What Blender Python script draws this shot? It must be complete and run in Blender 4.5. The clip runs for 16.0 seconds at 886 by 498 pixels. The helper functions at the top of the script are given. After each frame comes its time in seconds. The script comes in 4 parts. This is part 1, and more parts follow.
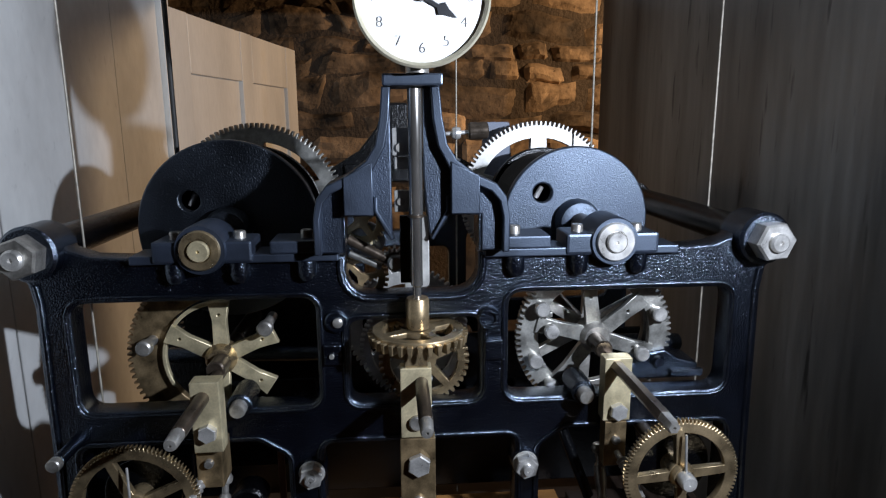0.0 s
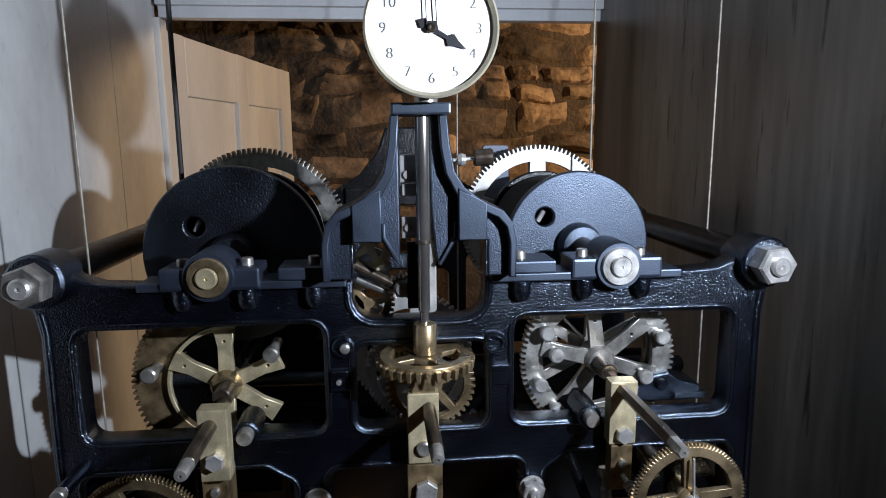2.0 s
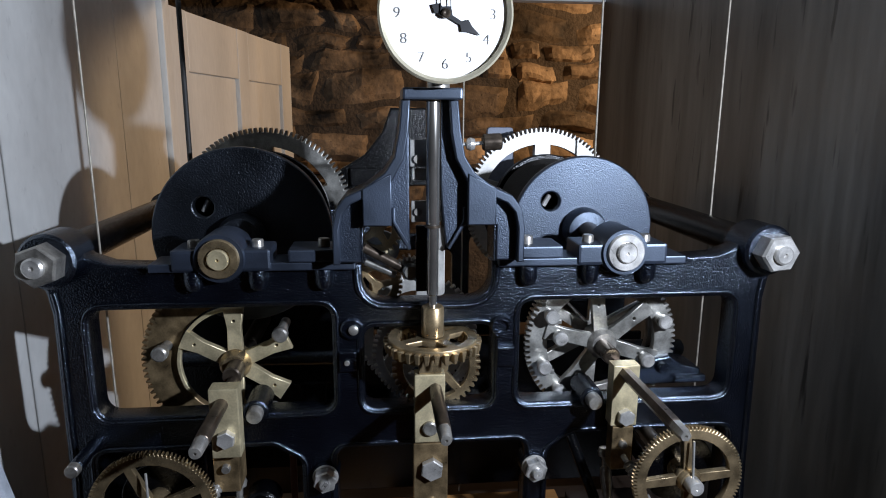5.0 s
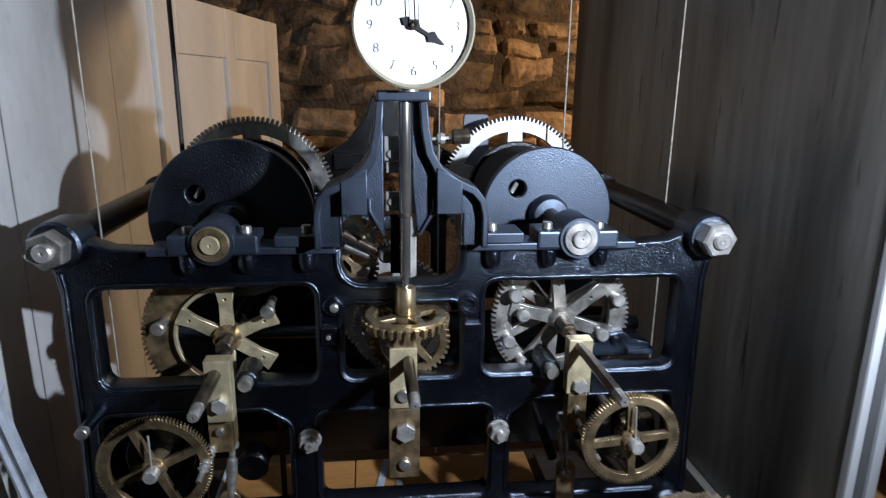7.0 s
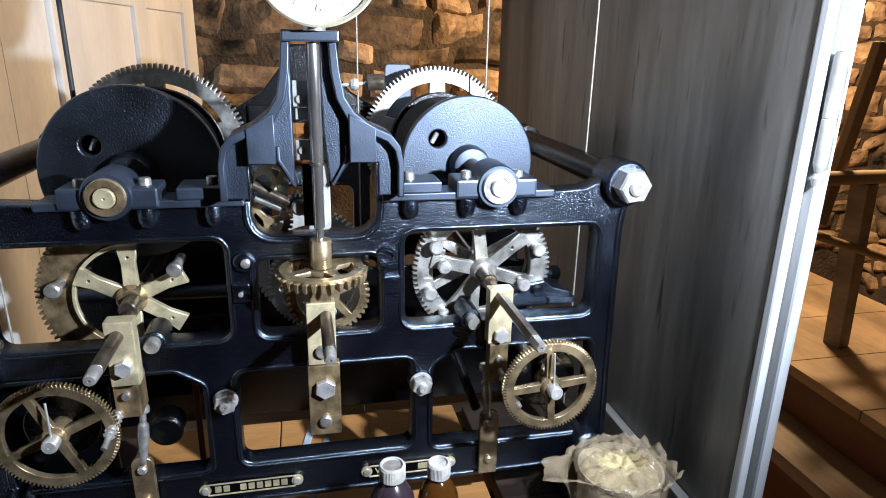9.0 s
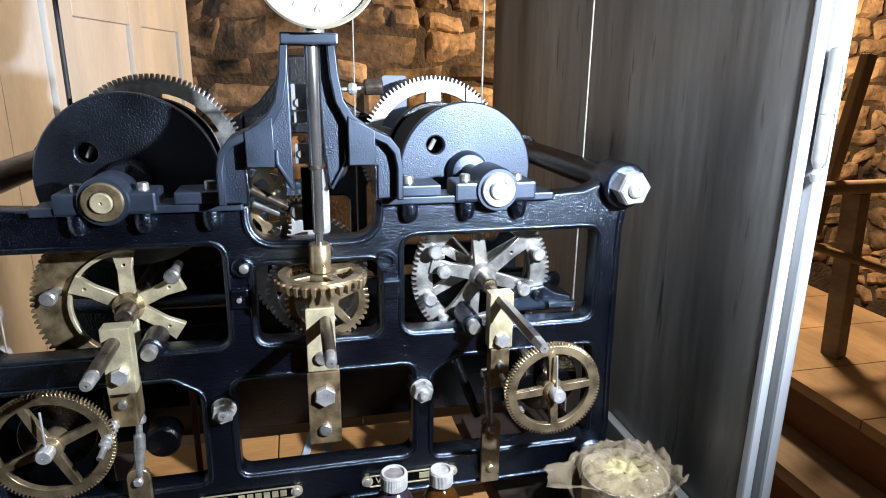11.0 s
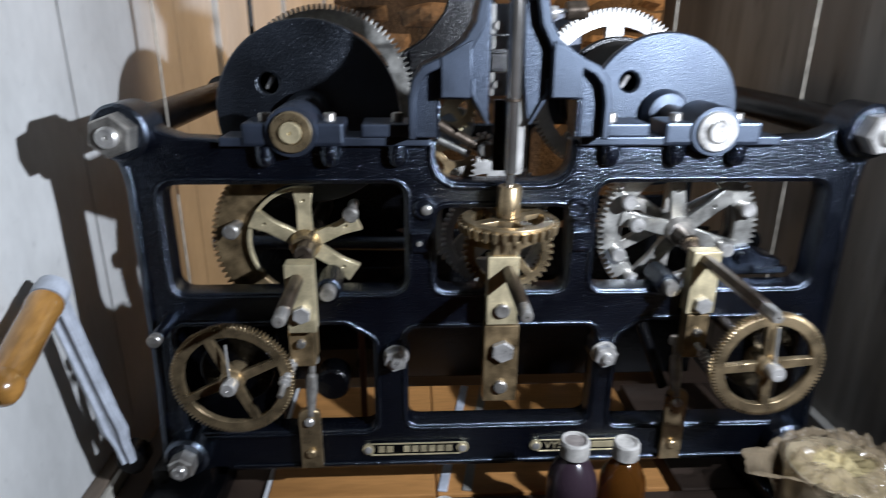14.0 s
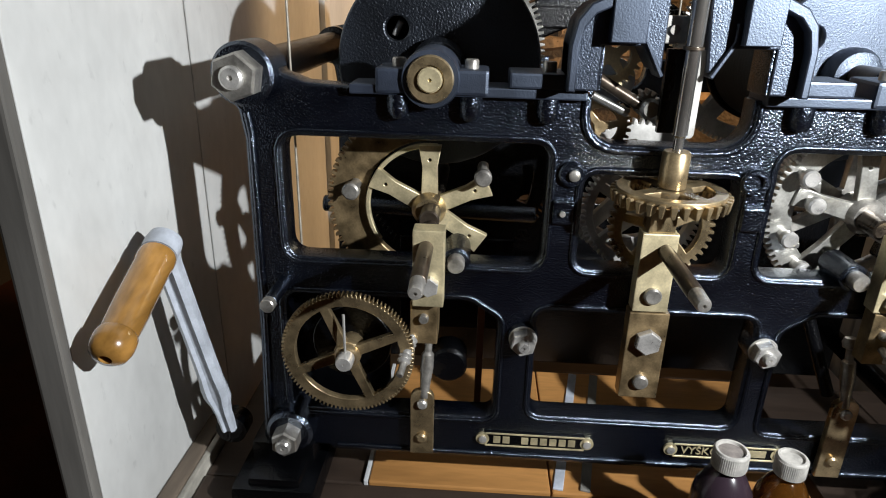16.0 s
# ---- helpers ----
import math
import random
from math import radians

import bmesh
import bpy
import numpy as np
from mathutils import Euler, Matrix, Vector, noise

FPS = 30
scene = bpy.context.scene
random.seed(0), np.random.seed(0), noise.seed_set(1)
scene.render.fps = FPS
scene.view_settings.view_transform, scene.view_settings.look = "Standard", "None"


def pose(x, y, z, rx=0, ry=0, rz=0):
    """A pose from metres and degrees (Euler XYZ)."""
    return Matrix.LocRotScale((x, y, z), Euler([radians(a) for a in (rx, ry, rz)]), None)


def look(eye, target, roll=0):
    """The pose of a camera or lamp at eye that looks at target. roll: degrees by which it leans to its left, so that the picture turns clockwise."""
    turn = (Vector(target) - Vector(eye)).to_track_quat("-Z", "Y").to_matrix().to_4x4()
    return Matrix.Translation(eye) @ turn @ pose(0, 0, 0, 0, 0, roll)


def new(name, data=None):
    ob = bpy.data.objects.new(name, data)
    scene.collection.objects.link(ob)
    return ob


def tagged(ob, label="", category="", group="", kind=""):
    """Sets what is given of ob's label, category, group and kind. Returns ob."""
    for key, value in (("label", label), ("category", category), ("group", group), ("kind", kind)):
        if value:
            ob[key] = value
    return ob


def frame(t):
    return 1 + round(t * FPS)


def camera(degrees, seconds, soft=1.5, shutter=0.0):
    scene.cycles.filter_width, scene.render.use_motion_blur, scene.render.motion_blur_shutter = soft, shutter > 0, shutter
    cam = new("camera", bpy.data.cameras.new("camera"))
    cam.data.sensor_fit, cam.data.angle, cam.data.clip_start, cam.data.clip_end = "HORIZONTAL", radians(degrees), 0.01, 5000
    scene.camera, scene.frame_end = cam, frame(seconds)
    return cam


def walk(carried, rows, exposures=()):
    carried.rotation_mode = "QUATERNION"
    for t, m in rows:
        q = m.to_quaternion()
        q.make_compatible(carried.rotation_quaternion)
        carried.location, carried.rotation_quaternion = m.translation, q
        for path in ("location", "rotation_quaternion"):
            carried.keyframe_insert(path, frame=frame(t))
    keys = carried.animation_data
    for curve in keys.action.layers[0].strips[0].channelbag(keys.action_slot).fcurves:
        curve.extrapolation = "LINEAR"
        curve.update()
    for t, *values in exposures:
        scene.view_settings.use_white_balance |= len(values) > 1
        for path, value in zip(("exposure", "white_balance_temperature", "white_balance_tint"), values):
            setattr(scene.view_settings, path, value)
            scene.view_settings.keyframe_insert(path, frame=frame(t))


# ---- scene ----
cam = camera(69.7, 16.0, soft=1.0, shutter=0.5)

PATH = [
    (0, (-0.019, -0.672, 1.501), (0.133, 1.282, 1.105), -0.4),
    (0.5, (-0.021, -0.678, 1.512), (0.174, 1.283, 1.17), -0.3),
    (1, (-0.034, -0.681, 1.514), (0.176, 1.288, 1.234), -0.8),
    (1.5, (-0.038, -0.679, 1.516), (0.163, 1.285, 1.196), -0.4),
    (2, (-0.038, -0.674, 1.511), (0.149, 1.287, 1.168), -0.5),
    (2.5, (-0.039, -0.669, 1.511), (0.144, 1.288, 1.137), -0.7),
    (3, (-0.039, -0.669, 1.512), (0.128, 1.282, 1.104), -0.8),
    (3.5, (-0.043, -0.67, 1.512), (0.134, 1.278, 1.096), -0.1),
    (6, (-0.054, -0.698, 1.533), (0.15, 1.248, 1.122), 0.3),
    (6.5, (-0.047, -0.719, 1.543), (0.108, 1.234, 1.139), -0.4),
    (7, (-0.037, -0.746, 1.554), (0.19, 1.175, 1.048), 0.7),
    (7.5, (-0.036, -0.747, 1.545), (0.234, 1.161, 1.013), 1.1),
    (8, (-0.028, -0.737, 1.537), (0.246, 1.165, 0.983), 0.6),
    (8.5, (-0.014, -0.738, 1.536), (0.355, 1.138, 0.947), 0.3),
    (9, (-0.01, -0.736, 1.534), (0.404, 1.122, 0.922), 1.2),
    (11.5, (-0.018, -0.737, 1.511), (0.42, 1.138, 0.969), 0.6),
    (12, (-0.017, -0.734, 1.513), (0.414, 1.136, 0.948), 0.9),
    (12.5, (-0.02, -0.733, 1.51), (0.408, 1.137, 0.945), 1.1),
    (13, (-0.039, -0.717, 1.504), (0.335, 1.149, 0.889), 1.3),
    (13.5, (-0.062, -0.698, 1.493), (0.245, 1.179, 0.875), 1.0),
    (14, (-0.098, -0.662, 1.478), (-0.001, 1.218, 0.803), 0.4),
    (14.5, (-0.136, -0.623, 1.457), (-0.167, 1.245, 0.744), 0.7),
    (15, (-0.162, -0.595, 1.441), (-0.198, 1.261, 0.697), 0.9),
    (15.5, (-0.175, -0.59, 1.441), (-0.238, 1.261, 0.685), 1.9),
    (16, (-0.173, -0.591, 1.441), (-0.27, 1.264, 0.701), 1.4),
]
walk(cam, [(t, look(eye, target, roll)) for t, eye, target, roll in PATH],
     [(0, -0.45, 6200, 19), (6.5, -0.45, 6200, 19), (7.4, -0.2, 6130, 18), (8.0, 0.2, 6150, 17), (8.5, 0.38, 6150, 17), (9.0, 0.78, 6150, 17), (12.6, 0.78, 6150, 17),
      (13.5, 0.36, 6350, 18), (14.0, 0.1, 6400, 19), (14.6, 0.28, 7000, 17), (16, 0.36, 7150, 17)])

# ---- light ----
world = bpy.data.worlds.new("world")
scene.world = world
world.use_nodes = True
world.node_tree.nodes["Background"].inputs["Color"].default_value = (1.0, 0.75, 0.5, 1)
world.node_tree.nodes["Background"].inputs["Strength"].default_value = 0.0012


def lamp(name, place, watts, colour, radius):
    data = bpy.data.lights.new(name, "POINT")
    data.energy, data.color, data.shadow_soft_size = watts, colour, radius
    ob = new(name, data)
    ob.location = place
    return ob


torch = bpy.data.lights.new("torch_light", "SPOT")
torch.energy, torch.color, torch.shadow_soft_size = 62, (0.80, 0.915, 1.0), 0.012
torch.spot_size, torch.spot_blend = radians(140), 1.0
new("torch_light", torch).matrix_world = look((0.445, -0.56, 1.59), (-0.12, 0.10, 1.44))
lamp("back_lamp_light", (1.9, 1.47, 2.04), 124, (1.0, 0.68, 0.35), 0.10)


# ---- materials ----
def material(name, base, rough=0.5, metal=0.0, vary=0.25, scale=18.0, fine=220.0, bump=0.15, dist=0.0006,
             stretch=(1, 1, 1), dark=0.45, coat=0.0, island=0.0, rough_vary=0.15, spec=0.5, tint=None, detail=4, fleck=0.0, ior=1.5, grit=0.0):
    """Base colour with stains at a large scale, grain at a fine one, uneven gloss and relief."""
    m = bpy.data.materials.new(name)
    m.use_nodes = True
    nt = m.node_tree
    b = nt.nodes["Principled BSDF"]
    b.inputs["Metallic"].default_value = metal
    b.inputs["Specular IOR Level"].default_value = spec
    b.inputs["IOR"].default_value = ior
    if tint:
        b.inputs["Specular Tint"].default_value = (*tint, 1)
    if coat:
        b.inputs["Coat Weight"].default_value = coat
        b.inputs["Coat Roughness"].default_value = 0.22
    co = nt.nodes.new("ShaderNodeTexCoord")
    mp = nt.nodes.new("ShaderNodeMapping")
    mp.inputs["Scale"].default_value = stretch
    geo = nt.nodes.new("ShaderNodeNewGeometry")
    nt.links.new(geo.outputs["Position"], mp.inputs["Vector"])
    n1 = nt.nodes.new("ShaderNodeTexNoise")
    n1.inputs["Scale"].default_value, n1.inputs["Detail"].default_value = scale, 6
    n2 = nt.nodes.new("ShaderNodeTexNoise")
    n2.inputs["Scale"].default_value, n2.inputs["Detail"].default_value = fine, detail
    for n in (n1, n2):
        nt.links.new(mp.outputs["Vector"], n.inputs["Vector"])
    ramp = nt.nodes.new("ShaderNodeValToRGB")
    ramp.color_ramp.elements[0].position, ramp.color_ramp.elements[1].position = 0.3, 0.68
    ramp.color_ramp.elements[0].color = (*[c * (1 - vary * (1 + dark)) for c in base], 1)
    ramp.color_ramp.elements[1].color = (*[min(1, c * (1 + vary * 0.5)) for c in base], 1)
    nt.links.new(n1.outputs["Fac"], ramp.inputs["Fac"])
    mix = nt.nodes.new("ShaderNodeMixRGB")
    mix.blend_type = "MULTIPLY"
    mix.inputs["Fac"].default_value = min(1.0, vary * 1.2)
    nt.links.new(ramp.outputs["Color"], mix.inputs["Color1"])
    gr = nt.nodes.new("ShaderNodeValToRGB")
    gr.color_ramp.elements[0].position, gr.color_ramp.elements[1].position = 0.3, 0.7
    gr.color_ramp.elements[0].color = (0.55, 0.55, 0.55, 1)
    nt.links.new(n2.outputs["Fac"], gr.inputs["Fac"])
    nt.links.new(gr.outputs["Color"], mix.inputs["Color2"])
    out = mix.outputs["Color"]
    if fleck:
        # scratches and knots: sparse thin dark marks along the grain
        n3 = nt.nodes.new("ShaderNodeTexNoise")
        n3.inputs["Scale"].default_value, n3.inputs["Detail"].default_value = 70, 3
        nt.links.new(mp.outputs["Vector"], n3.inputs["Vector"])
        fr = nt.nodes.new("ShaderNodeValToRGB")
        fr.color_ramp.elements[0].position, fr.color_ramp.elements[1].position = 0.27, 0.36
        fr.color_ramp.elements[0].color = (1 - fleck, 1 - fleck, 1 - fleck, 1)
        fx = nt.nodes.new("ShaderNodeMixRGB")
        fx.blend_type = "MULTIPLY"
        fx.inputs["Fac"].default_value = 1.0
        nt.links.new(out, fx.inputs["Color1"])
        nt.links.new(n3.outputs["Fac"], fr.inputs["Fac"])
        nt.links.new(fr.outputs["Color"], fx.inputs["Color2"])
        out = fx.outputs["Color"]
    if island:
        info = nt.nodes.new("ShaderNodeObjectInfo")
        hsv = nt.nodes.new("ShaderNodeHueSaturation")
        mr = nt.nodes.new("ShaderNodeMapRange")
        mr.inputs["To Min"].default_value, mr.inputs["To Max"].default_value = 1 - island, 1 + island
        nt.links.new(info.outputs["Random"], mr.inputs["Value"])
        nt.links.new(mr.outputs["Result"], hsv.inputs["Value"])
        nt.links.new(out, hsv.inputs["Color"])
        out = hsv.outputs["Color"]
    nt.links.new(out, b.inputs["Base Color"])
    rr = nt.nodes.new("ShaderNodeMapRange")
    rr.inputs["To Min"].default_value, rr.inputs["To Max"].default_value = max(0.03, rough - rough_vary), min(1, rough + rough_vary)
    nt.links.new(n1.outputs["Fac"], rr.inputs["Value"])
    nt.links.new(rr.outputs["Result"], b.inputs["Roughness"])
    bp = nt.nodes.new("ShaderNodeBump")
    bp.inputs["Strength"].default_value, bp.inputs["Distance"].default_value = bump, dist or 0.001
    height = n2.outputs["Fac"]
    if grit:
        # sparse pimples under the enamel over the grain
        vo = nt.nodes.new("ShaderNodeTexVoronoi")
        vo.inputs["Scale"].default_value = 300
        nt.links.new(mp.outputs["Vector"], vo.inputs["Vector"])
        dome = nt.nodes.new("ShaderNodeMapRange")
        dome.interpolation_type = "SMOOTHSTEP"
        dome.inputs["From Max"].default_value = 0.42
        dome.inputs["To Min"].default_value, dome.inputs["To Max"].default_value = grit, 0.0
        nt.links.new(vo.outputs["Distance"], dome.inputs["Value"])
        pick = nt.nodes.new("ShaderNodeMapRange")
        pick.inputs["From Min"].default_value, pick.inputs["From Max"].default_value = 0.55, 0.9
        nt.links.new(vo.outputs["Color"], pick.inputs["Value"])
        mul = nt.nodes.new("ShaderNodeMath")
        mul.operation = "MULTIPLY"
        nt.links.new(dome.outputs["Result"], mul.inputs[0])
        nt.links.new(pick.outputs["Result"], mul.inputs[1])
        add = nt.nodes.new("ShaderNodeMath")
        add.operation = "MULTIPLY_ADD"
        add.inputs[1].default_value = 1.0
        nt.links.new(n2.outputs["Fac"], add.inputs[0])
        nt.links.new(mul.outputs[0], add.inputs[2])
        height = add.outputs[0]
    nt.links.new(height, bp.inputs["Height"])
    nt.links.new(bp.outputs["Normal"], b.inputs["Normal"])
    return m


IRON = material("black_enamelled_iron", (0.0013, 0.0019, 0.0042), 0.21, 0.0, 0.3, 25, 500, 1.0, 0.00088, spec=1.0, tint=(0.68, 0.81, 1.0), rough_vary=0.08, detail=2, ior=1.62, grit=0.35)
IRON_ROUGH = material("pebbled_painted_iron", (0.011, 0.0145, 0.025), 0.40, 0.0, 0.5, 16, 600, 0.8, 0.0007, spec=1.0, tint=(0.66, 0.80, 1.0), rough_vary=0.16, detail=3, ior=1.58)
IRON_FLAT = material("machined_painted_iron", (0.0105, 0.0138, 0.024), 0.45, 0.0, 0.45, 22, 620, 0.5, 0.00035, spec=1.0, tint=(0.66, 0.80, 1.0), rough_vary=0.14, detail=2, ior=1.62)
IRON_SATIN = material("satin_painted_iron", (0.0045, 0.0058, 0.009), 0.34, 0.0, 0.45, 16, 420, 1.0, 0.0009, spec=1.0, tint=(0.78, 0.88, 1.0), rough_vary=0.14, detail=2, grit=0.4)
SOOT = material("dull_black_iron", (0.0015, 0.0017, 0.0023), 0.24, 0.0, 0.3, 25, 380, 0.8, 0.0009, spec=0.4, rough_vary=0.08, detail=2)
BRASS = material("aged_brass", (0.56, 0.42, 0.24), 0.30, 0.82, 0.42, 45, 500, 0.12, 0.0003)
BRASS_PALE = material("worn_yellow_brass", (0.80, 0.68, 0.42), 0.38, 0.6, 0.32, 40, 420, 0.12, 0.0003)
BRONZE = material("dull_bronze", (0.42, 0.30, 0.16), 0.33, 0.72, 0.45, 55, 500, 0.15, 0.0003)
STEEL = material("bright_steel", (0.70, 0.68, 0.64), 0.32, 0.65, 0.3, 60, 600, 0.1, 0.0002)
STEEL_POLISHED = material("polished_spindle_steel", (0.66, 0.63, 0.58), 0.20, 0.92, 0.25, 50, 500, 0.08, 0.0002, stretch=(1, 1, 0.2))
STEEL_GREY = material("grey_machined_steel", (0.46, 0.45, 0.41), 0.34, 0.74, 0.4, 50, 420, 0.15, 0.0003)
STEEL_WORN = material("worn_grey_steel", (0.50, 0.475, 0.43), 0.35, 0.72, 0.40, 60, 420, 0.2, 0.0003)
STEEL_DARK = material("brown_oiled_steel", (0.12, 0.092, 0.068), 0.32, 0.7, 0.4, 60, 400, 0.15, 0.0003)
STEEL_WHITE = material("pale_machined_wheel", (0.50, 0.49, 0.46), 0.42, 0.55, 0.25, 40, 380, 0.12, 0.0003)
GREY_PAINT = material("light_grey_paint", (0.50, 0.54, 0.60), 0.42, 0.0, 0.2, 40, 300, 0.2, 0.0004)
GREY_DIM = material("dim_blue_grey_paint", (0.20, 0.23, 0.30), 0.5, 0.0, 0.25, 40, 300, 0.2, 0.0004)
BATTEN = material("dull_grey_batten", (0.25, 0.24, 0.215), 0.55, 0.0, 0.35, 14, 120, 0.3, 0.0008, stretch=(1, 0.2, 1))
DIAL = material("white_dial_enamel", (0.86, 0.86, 0.84), 0.3, 0.0, 0.05, 20, 200, 0.02, 0.0002)
BEZEL = material("cream_brass_bezel", (0.70, 0.64, 0.47), 0.34, 0.55, 0.15, 30, 300, 0.1, 0.0003)
INK = material("black_ink", (0.012, 0.012, 0.014), 0.5, 0.0, 0.1, 30, 300, 0.02)
# faded numeral ink, lightened further to stand for glare on the dial
INK_WASHED = material("washed_out_numeral_ink", (0.26, 0.25, 0.24), 0.5, 0.0, 0.4, 120, 900, 0.02)
WALL_WHITE = material("off_white_painted_boards", (0.68, 0.685, 0.66), 0.42, 0.0, 0.16, 5, 60, 0.08, 0.0006, stretch=(1, 1, 0.6), fleck=0.12)
DOOR_WHITE = material("cream_painted_door", (0.72, 0.71, 0.66), 0.45, 0.0, 0.14, 5, 120, 0.12, 0.0006, stretch=(1, 1, 0.3))
WALL_GREY = material("grey_weathered_board", (0.225, 0.213, 0.193), 0.36, 0.0, 0.5, 8, 60, 0.35, 0.0012, stretch=(1, 1, 0.13), fleck=0.65)
TRIM_WHITE = material("white_gloss_trim", (0.66, 0.68, 0.69), 0.35, 0.0, 0.1, 8, 140, 0.2, 0.0006, stretch=(1, 1, 0.3))
STONE = material("brown_quarry_stone", (0.45, 0.308, 0.182), 0.85, 0.0, 0.7, 4.5, 30, 0.75, 0.012, island=0.5, fleck=0.65)
MORTAR = material("dark_mortar", (0.11, 0.080, 0.054), 0.95, 0.0, 0.4, 9, 60, 0.9, 0.01)
PINE = material("orange_pine_board", (0.50, 0.235, 0.072), 0.5, 0.0, 0.36, 9, 120, 0.25, 0.0006, stretch=(0.25, 1.5, 1))
PINE_PALE = material("pale_timber", (0.27, 0.185, 0.10), 0.6, 0.0, 0.35, 6, 80, 0.3, 0.001, stretch=(1, 0.3, 0.3))
WOOD_DARK = material("dark_brown_timber", (0.050, 0.033, 0.024), 0.5, 0.0, 0.4, 9, 110, 0.3, 0.001, stretch=(0.2, 1.3, 1))
WOOD_LEDGE = material("worn_grey_brown_ledge", (0.20, 0.155, 0.115), 0.65, 0.0, 0.4, 12, 110, 0.4, 0.001, stretch=(1, 0.2, 1))
WORN_CREAM = material("worn_cream_paint", (0.52, 0.49, 0.42), 0.5, 0.0, 0.5, 30, 160, 0.5, 0.001, stretch=(1, 0.4, 1), fleck=0.5)
GRIP = material("varnished_turned_wood", (0.50, 0.245, 0.06), 0.22, 0.0, 0.42, 22, 150, 0.12, 0.0005, stretch=(1.6, 0.22, 1.2), coat=0.7)
ROPE = material("steel_rope", (0.42, 0.38, 0.31), 0.5, 0.4, 0.3, 90, 900, 0.6, 0.0008)
ROPE_DARK = material("tarred_rope", (0.02, 0.018, 0.016), 0.6, 0.0, 0.3, 90, 900, 0.6, 0.0008)
CAP = material("white_plastic_cap", (0.50, 0.48, 0.44), 0.4, 0.0, 0.25, 90, 400, 0.1, 0.0003)
LINER = material("grey_cap_insert", (0.25, 0.22, 0.20), 0.5, 0.0, 0.4, 60, 400, 0.1, 0.0003)
CREAM = material("cream_plastic_tub", (0.62, 0.54, 0.36), 0.4, 0.0, 0.25, 40, 260, 0.15, 0.0006)
GREASE = material("yellow_grease", (0.64, 0.52, 0.27), 0.32, 0.0, 0.4, 30, 160, 0.6, 0.003)
FLOOR_RED = material("red_brown_floor", (0.13, 0.045, 0.02), 0.4, 0.0, 0.35, 5, 60, 0.2, 0.001)
RED_TIMBER = material("red_brown_timber", (0.13, 0.05, 0.024), 0.5, 0.0, 0.4, 6, 80, 0.25, 0.001, stretch=(1, 0.25, 1))
# plaster of unseen room walls, coloured almost black so little light bounces back
BOUNCE_CUT = material("bounce_cut_plaster", (0.06, 0.052, 0.044), 0.9, 0.0, 0.25, 3, 40, 0.4, 0.003)


def clear(name, colour, rough, ior, weight):
    m = bpy.data.materials.new(name)
    m.use_nodes = True
    b = m.node_tree.nodes["Principled BSDF"]
    b.inputs["Base Color"].default_value = (*colour, 1)
    b.inputs["Roughness"].default_value = rough
    b.inputs["IOR"].default_value = ior
    b.inputs["Transmission Weight"].default_value = weight
    return m


AMBER = clear("amber_oil_glass", (0.30, 0.11, 0.02), 0.08, 1.45, 0.85)
DARK_GLASS = clear("dark_violet_bottle", (0.035, 0.022, 0.030), 0.22, 1.45, 0.2)
FILM = clear("clear_crumpled_film", (0.40, 0.31, 0.20), 0.12, 1.45, 0.0)
FILM.node_tree.nodes["Principled BSDF"].inputs["Alpha"].default_value = 0.45


# ---- mesh builders ----
def thing(name, label, category, place=(0, 0, 0), group="", kind=""):
    ob = new(name)
    ob.location = place
    ob.empty_display_size = 0.02
    return tagged(ob, label, category, group, kind)


def part(name, shape, mat, parent=None, label=""):
    """Links a bmesh (or mesh) as one object; its coordinates are those of the world."""
    if isinstance(shape, bmesh.types.BMesh):
        me = bpy.data.meshes.new(name)
        shape.to_mesh(me)
        shape.free()
    else:
        me = shape
        me.name = name
    me.materials.clear()
    me.materials.append(mat)
    ob = new(name, me)
    if parent is not None:
        ob.parent = parent
        root = Vector((0, 0, 0))
        p = parent
        while p is not None:
            root += p.location
            p = p.parent
        me.transform(Matrix.Translation(-root))
    if label:
        ob["label"] = label
    return ob


def smooth(bm, angle=35):
    for f in bm.faces:
        f.smooth = True
    for e in bm.edges:
        if len(e.link_faces) == 2 and e.calc_face_angle(0) > radians(angle):
            e.smooth = False
    return bm


def box(x0, x1, y0, y1, z0, z1, bevel=0.0, bm=None, seg=2):
    bm = bm or bmesh.new()
    got = bmesh.ops.create_cube(bm, size=1.0, matrix=Matrix.Translation(((x0 + x1) / 2, (y0 + y1) / 2, (z0 + z1) / 2))
                                @ Matrix.Diagonal((abs(x1 - x0), abs(y1 - y0), abs(z1 - z0), 1)))
    if bevel:
        edges = {e for v in got["verts"] for e in v.link_edges}
        bmesh.ops.bevel(bm, geom=list(edges), offset=bevel, segments=seg, affect="EDGES", profile=0.6)
    return bm


AXES = {"x": Matrix.Rotation(radians(90), 4, "Y"), "y": Matrix.Rotation(radians(90), 4, "X"), "z": Matrix.Identity(4)}


